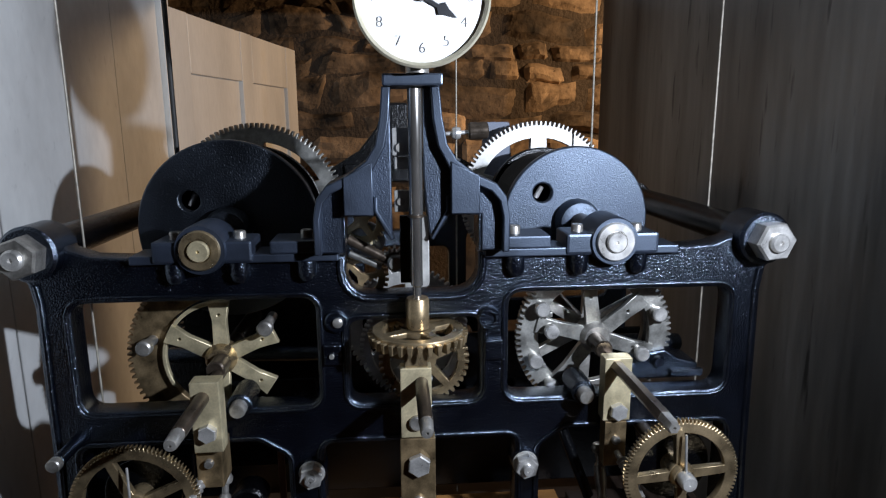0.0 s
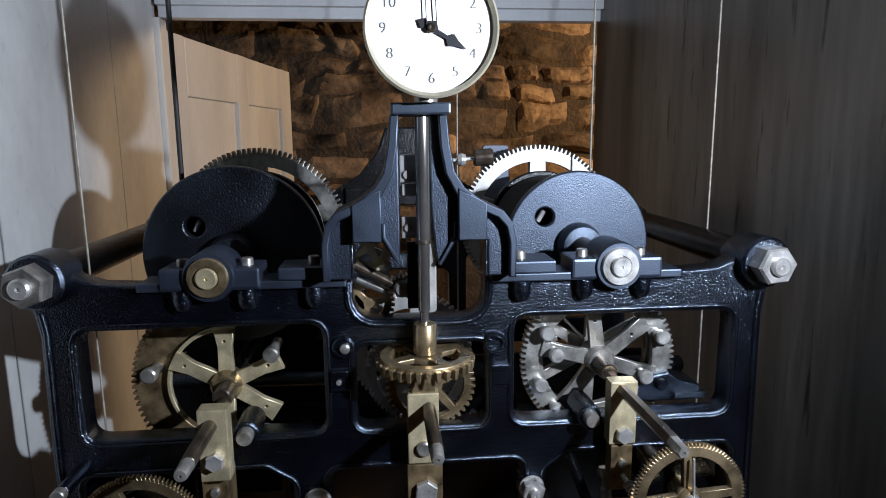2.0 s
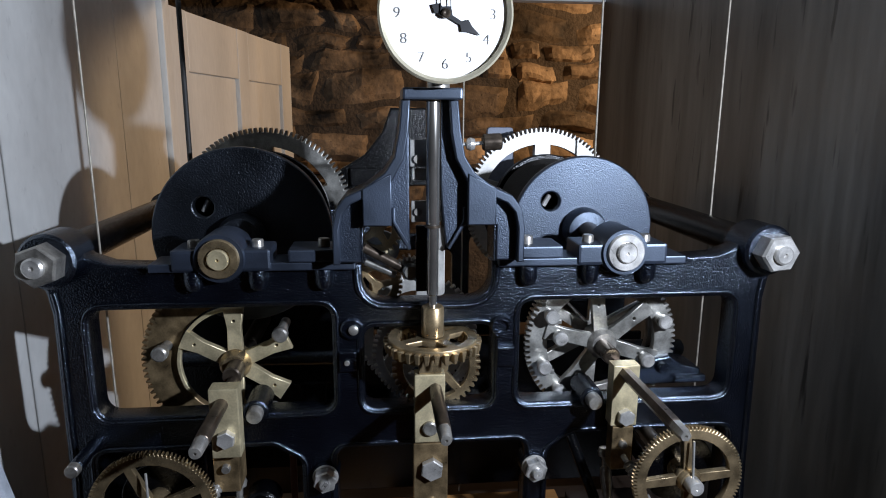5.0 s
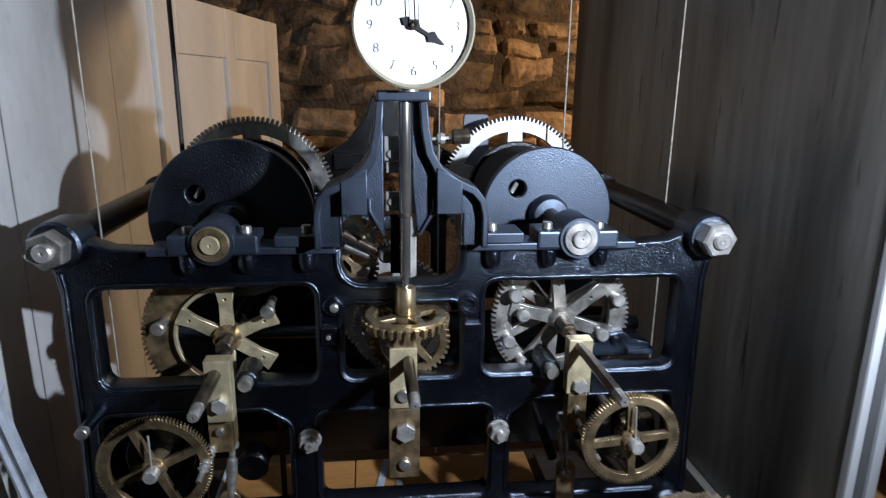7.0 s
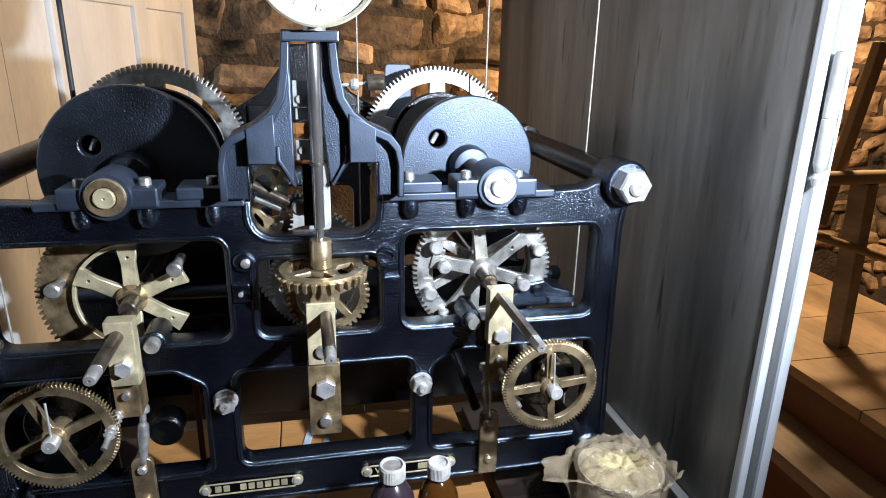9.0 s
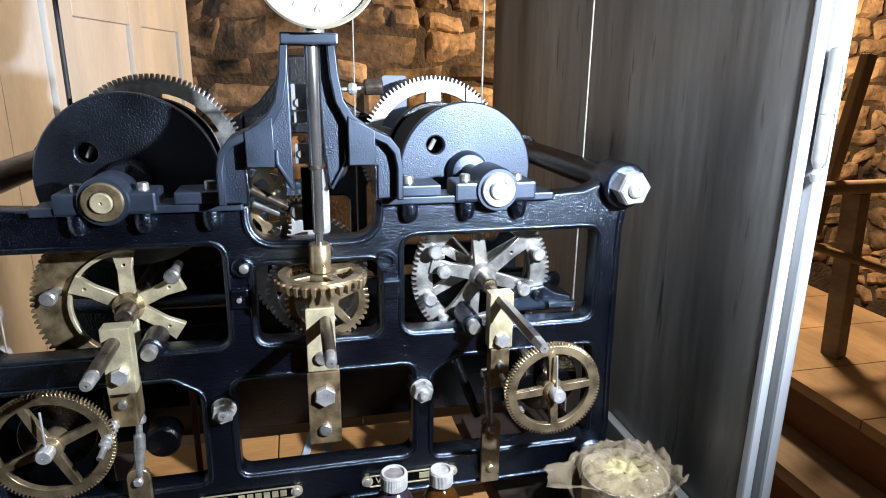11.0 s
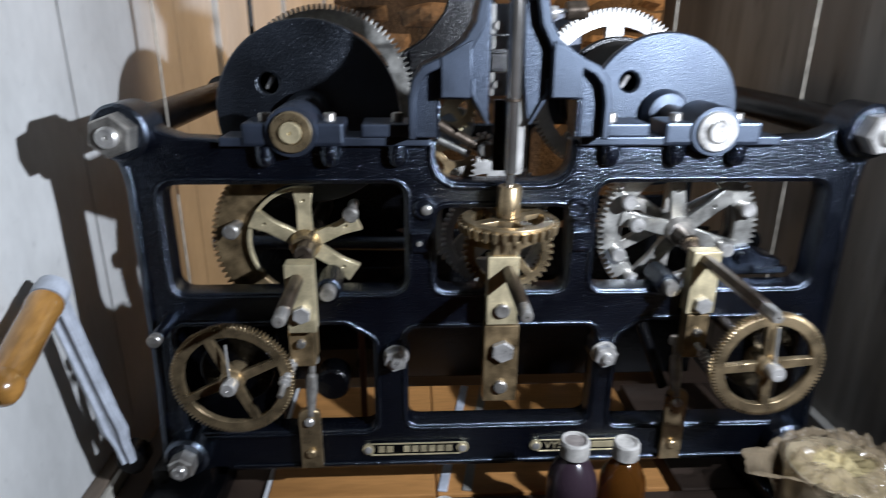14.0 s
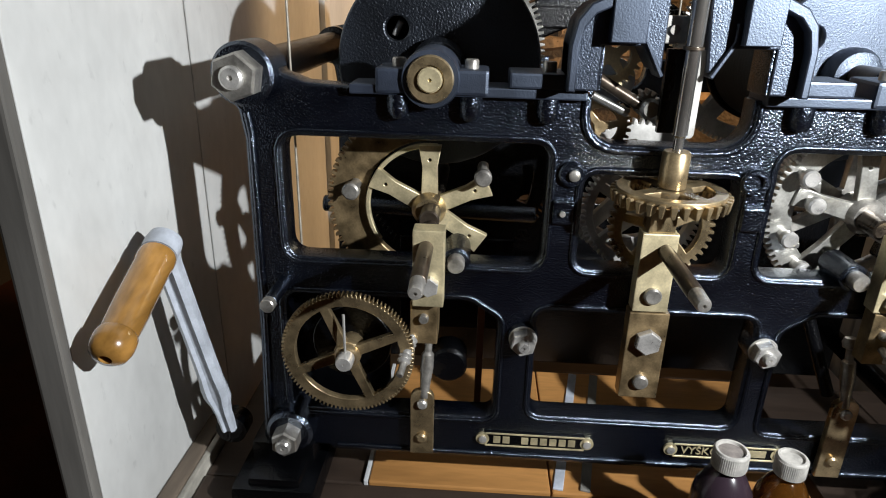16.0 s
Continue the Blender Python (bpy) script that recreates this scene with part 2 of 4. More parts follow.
def lathe(profile, place, axis="y", seg=32, bm=None, turn=None):
    """Turns (radius, height) pairs round an axis; heights run along +x, -y (towards the viewer) or +z."""
    bm = bm or bmesh.new()
    m = Matrix.Translation(place) @ (turn if turn is not None else AXES[axis])
    rings = []
    for r, h in profile:
        if r < 1e-6:
            rings.append([bm.verts.new(m @ Vector((0, 0, h)))])
        else:
            rings.append([bm.verts.new(m @ Vector((r * math.cos(2 * math.pi * i / seg), r * math.sin(2 * math.pi * i / seg), h))) for i in range(seg)])
    for a, b in zip(rings, rings[1:]):
        for i in range(seg):
            j = (i + 1) % seg
            if len(a) == 1 and len(b) == 1:
                continue
            if len(a) == 1:
                bm.faces.new((a[0], b[j], b[i]))
            elif len(b) == 1:
                bm.faces.new((a[i], a[j], b[0]))
            else:
                bm.faces.new((a[i], a[j], b[j], b[i]))
    bmesh.ops.recalc_face_normals(bm, faces=bm.faces[:])
    return smooth(bm)


def rod(a, b, r, seg=16, bm=None, chamfer=0.0):
    a, b = Vector(a), Vector(b)
    d = b - a
    n = d.length
    c = chamfer or r * 0.15
    turn = d.to_track_quat("Z", "Y").to_matrix().to_4x4()
    return lathe([(0, 0), (r - c, 0), (r, c), (r, n - c), (r - c, n), (0, n)], a, seg=seg, bm=bm, turn=turn)


def curve_mesh(splines, fill2d=True, extrude=0.0, bevel=0.0, cyclic=True, res=2, offset=0.0):
    cu = bpy.data.curves.new("c", "CURVE")
    cu.dimensions = "2D" if fill2d else "3D"
    if fill2d:
        cu.fill_mode = "BOTH"
    cu.extrude, cu.bevel_depth, cu.bevel_resolution, cu.offset = extrude, bevel, res, offset
    for pts in splines:
        sp = cu.splines.new("POLY")
        sp.points.add(len(pts) - 1)
        for p, q in zip(sp.points, pts):
            p.co = (q[0], q[1], q[2] if len(q) > 2 else 0, 1)
        sp.use_cyclic_u = cyclic
    ob = bpy.data.objects.new("c", cu)
    me = bpy.data.meshes.new_from_object(ob)
    bpy.data.objects.remove(ob)
    bpy.data.curves.remove(cu)
    bm = bmesh.new()
    bm.from_mesh(me)
    bpy.data.meshes.remove(me)
    bmesh.ops.remove_doubles(bm, verts=bm.verts[:], dist=1e-6)
    return bm


def plate(loops, y0, y1, bevel=0.0015, plane="xz"):
    """A plate from (x, z) outlines, the first the outside and the rest holes, from y0 (front) to y1 (back)."""
    half = abs(y1 - y0) / 2
    bm = curve_mesh(loops, True, max(half - bevel, 0.0002), bevel, True, 1, -bevel)
    bm.normal_update()
    smooth(bm, 50)
    for f in bm.faces:
        if abs(f.normal.z) > 0.995:
            f.smooth = False
    if plane == "xz":
        bm.transform(Matrix.Translation((0, (y0 + y1) / 2, 0)) @ Matrix.Rotation(radians(90), 4, "X"))
    elif plane == "yz":
        bm.transform(Matrix.Translation(((y0 + y1) / 2, 0, 0)) @ Matrix.Rotation(radians(90), 4, "Z") @ Matrix.Rotation(radians(90), 4, "X"))
    else:
        bm.transform(Matrix.Translation((0, 0, (y0 + y1) / 2)))
    return bm


def tube(points, r, cyclic=False, res=2):
    bm = curve_mesh([points], False, 0, r, cyclic, res)
    return smooth(bm, 50)


def rounded(pts, r, n=5):
    """A polygon with its corners rounded; r is one radius or one for each corner."""
    out = []
    k = len(pts)
    for i in range(k):
        p, a, b = Vector(pts[i]), Vector(pts[i - 1]), Vector(pts[(i + 1) % k])
        ri = r[i] if isinstance(r, (list, tuple)) else r
        if ri <= 0:
            out.append(tuple(p))
            continue
        u, v = (a - p).normalized(), (b - p).normalized()
        half = math.acos(max(-1, min(1, u.dot(v)))) / 2
        d = min(ri / max(math.tan(half), 1e-3), (a - p).length * 0.48, (b - p).length * 0.48)
        s, e = p + u * d, p + v * d
        for j in range(n + 1):
            t = j / n
            out.append(tuple((1 - t) ** 2 * s + 2 * t * (1 - t) * p + t * t * e))
    return out


def rrect(x0, x1, z0, z1, r):
    return rounded([(x0, z0), (x1, z0), (x1, z1), (x0, z1)], r)


def mirrored(loop):
    return [(-x, z) for x, z in reversed(loop)]


def ring_at(loop, y):
    return [(x, y, z) for x, z in loop]


def circle(cx, cz, r, n=32):
    return [(cx + r * math.cos(2 * math.pi * i / n), cz + r * math.sin(2 * math.pi * i / n)) for i in range(n)]


def tooth_loop(cx, cz, root, tip, n, lean=0.0):
    pts = []
    for i in range(n):
        for f, r in ((0.0, root), (0.28, root), (0.40 + lean, tip), (0.74 + lean, tip), (0.88, root)):
            a = 2 * math.pi * (i + f) / n
            pts.append((cx + r * math.cos(a), cz + r * math.sin(a)))
    return pts


def spoke_holes(cx, cz, hub, rim, spokes, width, turn=0.0):
    """The gaps between a wheel's spokes."""
    out = []
    for i in range(spokes):
        a0, a1 = turn + 2 * math.pi * i / spokes, turn + 2 * math.pi * (i + 1) / spokes
        ho, hi = width / 2 / rim, width * 0.62 / hub
        pts = []
        for j in range(9):
            a = a0 + ho + (a1 - a0 - 2 * ho) * j / 8
            pts.append((cx + rim * math.cos(a), cz + rim * math.sin(a)))
        lo, up = a0 + hi, a1 - hi
        if lo < up:
            for j in range(5):
                a = up + (lo - up) * j / 4
                pts.append((cx + hub * math.cos(a), cz + hub * math.sin(a)))
        else:
            a = (a0 + a1) / 2
            pts.append((cx + hub * 1.1 * math.cos(a), cz + hub * 1.1 * math.sin(a)))
        out.append(pts)
    return out


def gear(cx, cz, y0, y1, root, tip, n, rim, hub, spokes, width, turn=0.0, lean=0.0):
    return plate([tooth_loop(cx, cz, root, tip, n, lean)] + spoke_holes(cx, cz, hub, rim, spokes, width, turn), y0, y1, 0.0006)


def sector(cx, cz, inner, root, tip, a0, a1, teeth):
    """Outline of a toothed ring segment, from angle a0 to a1 in degrees; with no teeth a plain arc."""
    pts = []
    step = 360 / max(teeth, 60)
    n = max(2, round((a1 - a0) / step))
    for i in range(n):
        for f, r in (((0.0, root), (0.26, root), (0.40, tip), (0.72, tip), (0.86, root)) if teeth else ((0.0, root),)):
            a = radians(a0 + (a1 - a0) * (i + f) / n)
            pts.append((cx + r * math.cos(a), cz + r * math.sin(a)))
    for i in range(25):
        a = radians(a1 + (a0 - a1) * i / 24)
        pts.append((cx + inner * math.cos(a), cz + inner * math.sin(a)))
    return pts


def spoke(cx, cz, angle, r0, r1, w0, w1):
    c, s = math.cos(radians(angle)), math.sin(radians(angle))
    pts = [(r0, -w0 / 2), (r0 + (r1 - r0) * 0.6, -w0 * 0.45), (r1, -w1 / 2), (r1, w1 / 2), (r0 + (r1 - r0) * 0.6, w0 * 0.45), (r0, w0 / 2)]
    return [(cx + x * c - y * s, cz + x * s + y * c) for x, y in pts]


def hexagon(place, across, depth, axis="y", bm=None, turn=0.0):
    """A chamfered hexagonal head whose outer face looks along -y."""
    bm = bm or bmesh.new()
    r = across / math.sqrt(3)
    x, y, z = place
    rings = []
    for rr, yy in ((r, y), (r, y - depth * 0.86), (r * 0.9, y - depth)):
        rings.append([bm.verts.new((x + rr * math.cos(turn + i * math.pi / 3), yy, z + rr * math.sin(turn + i * math.pi / 3))) for i in range(6)])
    for a, b in zip(rings, rings[1:]):
        for i in range(6):
            bm.faces.new((a[i], a[(i + 1) % 6], b[(i + 1) % 6], b[i]))
    bm.faces.new(rings[-1])
    bm.faces.new(list(reversed(rings[0])))
    bmesh.ops.recalc_face_normals(bm, faces=bm.faces[:])
    return bm


def lettering(words, size, place, mat, name, parent, depth=0.0006, label="", thin=0.0):
    cu = bpy.data.curves.new("t", "FONT")
    cu.body, cu.size, cu.extrude, cu.align_x, cu.align_y = words, size, depth, "CENTER", "CENTER"
    cu.offset = -thin
    ob = bpy.data.objects.new("t", cu)
    me = bpy.data.meshes.new_from_object(ob)
    bpy.data.objects.remove(ob)
    bpy.data.curves.remove(cu)
    me.transform(Matrix.Translation(place) @ Matrix.Rotation(radians(90), 4, "X"))
    return part(name, me, mat, parent, label)


# ---- the place round the clock ----
LEFT, RIGHT = -0.515, 0.48
BACK = 2.35


def structure(name, shape, mat, label, category="wall"):
    return tagged(part(name, shape, mat), label, category, kind="structure")


structure("floor", box(-2.6, 3.6, -3.2, 2.6, -0.06, 0.0), FLOOR_RED, "red-brown painted floor of the tower room", "floor")
structure("ceiling", box(-2.6, 3.6, -3.2, 2.6, 2.9, 3.0), WOOD_DARK, "dark boarded ceiling of the tower room", "ceiling")
# unseen walls, darkened to keep bounced light out of the case
structure("wall_west", box(-2.75, -2.6, -3.2, 2.6, 0, 2.9), BOUNCE_CUT, "unseen plaster room wall, darkened to cut bounced light")
structure("wall_south", box(-2.6, 3.6, -3.35, -3.2, 0, 2.9), BOUNCE_CUT, "unseen plaster room wall, darkened to cut bounced light")

# case: left wall of three boards, right wall, ceiling
wall_left = structure("wall_left", box(LEFT - 0.03, LEFT - 0.012, -0.12, 0.85, 0, 1.9), WALL_WHITE, "off-white painted board side of the clock case")
for y0, y1 in ((-0.135, 0.165), (0.167, 0.562), (0.564, 0.80)):
    part("board", box(LEFT - 0.012, LEFT, y0, y1, 0.0, 1.9, 0.0015), WALL_WHITE, wall_left)
structure("trim_left_post", box(LEFT - 0.035, LEFT + 0.012, 0.802, 0.85, 0, 1.772, 0.003), DOOR_WHITE, "cream painted post at the back of the case", "trim")
structure("trim_left_edge", box(LEFT - 0.026, LEFT + 0.001, -0.15, -0.136, 0, 1.9, 0.003), WALL_GREY, "grey bare edge of the case side", "trim")
wall_right = structure("wall_right", box(RIGHT, RIGHT + 0.020, -0.176, 0.86, 0, 1.9, 0.001), WALL_GREY, "grey weathered unpainted board side of the clock case")
structure("trim_right_front", box(RIGHT - 0.001, RIGHT + 0.010, -0.190, -0.1765, 0, 1.9, 0.003), TRIM_WHITE, "white gloss painted front edge of the case", "trim")
structure("baseboard_right", box(RIGHT - 0.016, RIGHT - 0.001, -0.16, 0.135, 0.90, 0.957, 0.002), BATTEN, "dull grey batten along the case side", "baseboard")
structure("baseboard_left", box(LEFT + 0.001, LEFT + 0.022, -0.13, 0.10, 0.86, 0.915, 0.003), WOOD_LEDGE, "worn grey-brown wooden ledge along the case side", "baseboard")
structure("trim_ledge_left", box(LEFT + 0.0225, LEFT + 0.030, -0.13, 0.10, 0.86, 0.913, 0.002), WORN_CREAM, "worn cream painted face of the side ledge", "trim")

case_ceiling = structure("ceiling_case", box(LEFT, RIGHT, -0.1, 0.86, 1.842, 1.86), WALL_WHITE, "white boarded top of the clock case", "ceiling")
bm = bmesh.new()
for i in range(5):
    box(LEFT + 0.004 + i * 0.198, LEFT + 0.199 + i * 0.198, -0.1, 0.82, 1.83, 1.842, 0.002, bm)
structure("ceiling_boards", bm, WALL_WHITE, "white painted boards under the case top", "ceiling")
structure("trim_lintel", box(LEFT, RIGHT, 0.835, 0.87, 1.776, 1.842, 0.003), TRIM_WHITE, "white painted lintel over the back opening", "trim")
structure("trim_lintel_step", box(LEFT, RIGHT, 0.815, 0.834, 1.80, 1.829, 0.002), TRIM_WHITE, "white painted fillet on the lintel", "trim")


def front_door():
    """The case door swung right back along the outside of the case."""
    door = thing("case_door", "white gloss painted case door folded right back", "door", (RIGHT + 0.02, -0.205, 0.0), kind="structure")
    bm = box(RIGHT + 0.0225, RIGHT + 0.036, -0.192, 0.55, 0.02, 1.88, 0.004)
    part("leaf", bm, TRIM_WHITE, door)
    for z in (1.47, 0.55):
        x, y = RIGHT + 0.0155, -0.1975
        h = part("hinge", lathe([(0, 0), (0.0045, 0), (0.0065, 0.008), (0.0035, 0.013), (0.0055, 0.018), (0.0068, 0.022), (0.0068, 0.066), (0.0058, 0.067), (0.0068, 0.068), (0.0068, 0.126), (0.005, 0.13), (0, 0.131)],
                              (x, y, z - 0.065), "z", 16), BATTEN, door, "worn grey pin hinge")
        part("hinge_leaf", box(x + 0.004, x + 0.012, y + 0.001, y + 0.005, z - 0.05, z + 0.05, 0.001), STEEL_WORN, h)
    return door


front_door()


def back_door():
    """Panelled leaf, hinged on the left post and swung out behind the case."""
    door = thing("back_door", "cream painted panelled door standing open behind the clock", "door", (LEFT, 0.855, 0.0), kind="structure")
    m = pose(LEFT - 0.002, 0.856, 0, 0, 0, -9.0)
    width, top = 0.955, 1.757

    def bit(name, x0, x1, y0, y1, z0, z1, bevel=0.003):
        bm = box(x0, x1, y0, y1, z0, z1, bevel)
        bm.transform(m)
        part(name, bm, DOOR_WHITE, door)
    bit("panel", -0.028, -0.012, 0.09, width - 0.09, 0.15, top - 0.1, 0.0)
    for y0, y1 in ((0.0, 0.11), (0.435, 0.52), (width - 0.11, width)):
        bit("stile", -0.035, 0.0, y0, y1, 0.02, top)
    for z0, z1 in ((0.02, 0.2), (0.82, 0.93), (top - 0.14, top - 0.001)):
        for y0, y1 in ((0.1105, 0.4345), (0.5205, width - 0.1105)):
            bit("rail", -0.0345, -0.0005, y0, y1, z0, z1)
    return door


back_door()

# deck under the clock
deck = thing("clock_bench", "dark brown timber bench with orange pine boards under the clock", "bench", (0, 0, 0))
part("front_beam", box(LEFT + 0.031, RIGHT - 0.017, -0.15, 0.002, 0.82, 0.90, 0.004), WOOD_DARK, deck)
for x0, x1 in ((-0.286, -0.0705), (-0.0685, 0.236)):
    part("plank", box(x0, x1, 0.004, 0.265, 0.872, 0.902, 0.002), PINE, deck, "orange pine board")
# two like strips; the second is coloured darker to stand for shadow on it
for x, paint in ((-0.062, GREY_PAINT), (-0.030, BATTEN)):
    bm = box(-0.006, 0.006, 0.0, 0.255, 0.902, 0.905, 0.001)
    bm.transform(pose(x, 0.008, 0, 0, 0, -11))
    part("strip", bm, paint, deck, "grey painted strip laid on the boards")
part("end_strip", box(-0.292, -0.287, 0.004, 0.264, 0.872, 0.9035, 0.001), TRIM_WHITE, deck, "white painted board end")
for x0, x1 in ((LEFT + 0.031, -0.293), (0.254, RIGHT - 0.017)):
    part("side_board", box(x0, x1, 0.004, 0.265, 0.868, 0.898, 0.003), WOOD_DARK, deck)
part("back_beam", box(LEFT + 0.031, RIGHT - 0.017, 0.268, 0.85, 0.76, 0.845, 0.004), WOOD_DARK, deck)
for x in (-0.43, 0.37):
    part("bench_leg", box(x, x + 0.07, -0.12, -0.05, 0.0, 0.818, 0.003), WOOD_DARK, deck)
    part("bench_leg", box(x, x + 0.07, 0.42, 0.49, 0.0, 0.758, 0.003), WOOD_DARK, deck)


# ---- the clock movement ----
clock = thing("turret_clock", "black cast iron tower clock movement with brass wheels", "clock", (0, 0, 0.9))

ear = [(0.296, 1.362), (0.335, 1.364), (0.357, 1.372), (0.368, 1.388), (0.384, 1.397), (0.402, 1.394), (0.415, 1.380), (0.417, 1.362), (0.409, 1.348), (0.400, 1.336), (0.396, 1.31), (0.399, 1.10), (0.404, 0.985), (0.406, 0.955)]
feet = [(0.330, 0.955), (0.325, 0.95)]
half = [(0.0, 1.316), (0.044, 1.316), (0.053, 1.3175), (0.061, 1.321), (0.067, 1.327), (0.0705, 1.334), (0.072, 1.343), (0.072, 1.36)] + ear + feet


def frame_outline():
    right = half[1:]
    return right + [(-x, z) for x, z in reversed(right)]


win_r = rrect(0.106, 0.361, 1.19, 1.314, 0.017)
win_c = rrect(-0.071, 0.075, 1.19, 1.287, 0.014)
low_c = rrect(-0.104, 0.116, 1.012, 1.142, 0.014)
low_r = rounded([(0.145, 1.006), (0.368, 1.006), (0.368, 1.148), (0.176, 1.148), (0.145, 1.128)], 0.013)
OPENINGS = [win_r, mirrored(win_r), win_c, low_c, low_r, mirrored(low_r)]


def grown(loop, d):
    """The loop moved outwards by d."""
    n = len(loop)
    area = sum(loop[i][0] * loop[(i + 1) % n][1] - loop[(i + 1) % n][0] * loop[i][1] for i in range(n))
    s = 1 if area > 0 else -1
    out = []
    for i in range(n):
        t = Vector(loop[(i + 1) % n]) - Vector(loop[i - 1])
        t = t.normalized() if t.length > 1e-9 else Vector((1, 0))
        out.append((loop[i][0] + s * t.y * d, loop[i][1] - s * t.x * d))
    return out


def cast_frame(y0, y1, beads, name):
    fr = part(name, plate([frame_outline()] + OPENINGS, y0, y1, 0.003), IRON, clock)
    if beads:
        for lp in OPENINGS:
            part("bead", tube(ring_at(grown(lp, 0.0055), y0), 0.0025, True), IRON, fr)
        u = [(sx * a, b) for sx, seq in ((-1, 1), (1, -1)) for a, b in ((0.0775, 1.357), (0.0775, 1.342), (0.0755, 1.331), (0.071, 1.3225), (0.064, 1.316), (0.055, 1.312), (0.044, 1.3105))[::seq]]
        part("bead", tube(ring_at(u, y0), 0.0035), IRON, fr)
        for s in (-1, 1):
            part("bead", tube(ring_at([(s * x, z) for x, z in ((0.392, 1.335), (0.389, 1.315), (0.3915, 1.12), (0.396, 0.99))], y0), 0.0034), IRON, fr)
        part("bead", tube(ring_at([(-0.32, 0.957), (0.32, 0.957)], y0), 0.003), IRON, fr)
    return fr


front = cast_frame(0.0, 0.03, True, "front_frame")
rear = cast_frame(0.41, 0.435, False, "rear_frame")

# feet
for s in (-1, 1):
    for y in (-0.055, 0.365):
        bm = box(s * 0.335, s * 0.43, y, y + 0.115, 0.9, 0.934, 0.008)
        box(s * 0.345, s * 0.418, y + 0.045, y + 0.1, 0.93, 0.962, 0.006, bm)
        box(s * 0.352, s * 0.412, y + 0.006, y + 0.05, 0.928, 0.944, 0.007, bm)
        part("foot", smooth(bm), SOOT, clock)


def hex_nut(x, z, y, across, depth, stud, washer=True, turn=0.2, mat=STEEL_WORN, parent=None):
    nut = part("hex_nut", hexagon((x, y, z), across, depth, turn=turn), mat, parent or front)
    if washer:
        part("washer", lathe([(across * 0.6, -0.002), (across * 0.62, 0.001), (across * 0.58, 0.0025), (0, 0.0026)], (x, y + 0.002, z), "y", 28), mat, nut)
    part("stud_end", lathe([(stud, -0.001), (stud, 0.004), (stud * 0.8, 0.006), (stud * 0.25, 0.0062), (stud * 0.18, 0.004), (0, 0.004)], (x, y - depth, z), "y", 20), STEEL, nut)
    return nut


# corner bosses, tie tubes and their nuts
for s in (-1, 1):
    part("boss", lathe([(0.029, -0.03), (0.029, 0.013), (0.026, 0.016), (0, 0.016)], (s * 0.388, 0.0, 1.371), "y", 36), IRON, front)
    hex_nut(s * 0.388, 1.371, -0.016, 0.038, 0.022, 0.0105, False, turn=0.35 if s < 0 else 0.1, mat=STEEL_WORN if s < 0 else STEEL)
    part("tie_tube", lathe([(0.0, -0.412), (0.021, -0.411), (0.021, -0.385), (0.026, -0.384), (0.026, -0.37), (0.019, -0.369), (0.019, -0.05), (0.024, -0.045), (0.027, -0.031), (0, -0.0305)], (s * 0.39, 0, 1.37), "y", 28), SOOT, clock)
    hex_nut(s * 0.369, 0.985, -0.022, 0.027, 0.020, 0.0085, False, turn=0.5, mat=STEEL_WORN)
    part("boss", lathe([(0.026, -0.02), (0.026, 0.018), (0.022, 0.022), (0, 0.022)], (s * 0.369, 0.0, 0.985), "y", 32), IRON, front)
    part("tie_tube", rod((s * 0.373, 0.031, 0.975), (s * 0.373, 0.409, 0.975), 0.014), SOOT, clock)
    hex_nut(s * 0.1225 + 0.0045, 1.11, -0.006, 0.024, 0.013, 0.0065, turn=0.3, mat=STEEL)
    part("lug", lathe([(0.016, -0.02), (0.016, 0.003), (0.014, 0.006), (0, 0.006)], (s * 0.1225 + 0.0045, 0, 1.11), "y", 26), IRON, front)
    part("lug", rod((s * 0.084, 0.01, 1.287), (s * 0.084, -0.005, 1.287), 0.0125, 24), IRON, front)

part("screw", lathe([(0.0055, 0), (0.0055, 0.003), (0.004, 0.0042), (0, 0.0045)], (-0.082, -0.005, 1.287), "y", 16), STEEL_WORN, front)
part("screw_ring", lathe([(0.0125, 0), (0.0125, 0.003), (0.0115, 0.0042), (0.0075, 0.0042), (0.0066, 0.003), (0.0066, 0.0006), (0, 0.0005)], (0.084, -0.005, 1.287), "y", 28), IRON, front)
for s in (-1, 1):
    part("pad", box(s * 0.079, s * 0.099, -0.006, 0.005, 1.238, 1.262, 0.002), IRON, front)
part("screw", rod((-0.09, -0.005, 1.249), (-0.09, -0.0085, 1.249), 0.003, 12), STEEL_WORN, front)

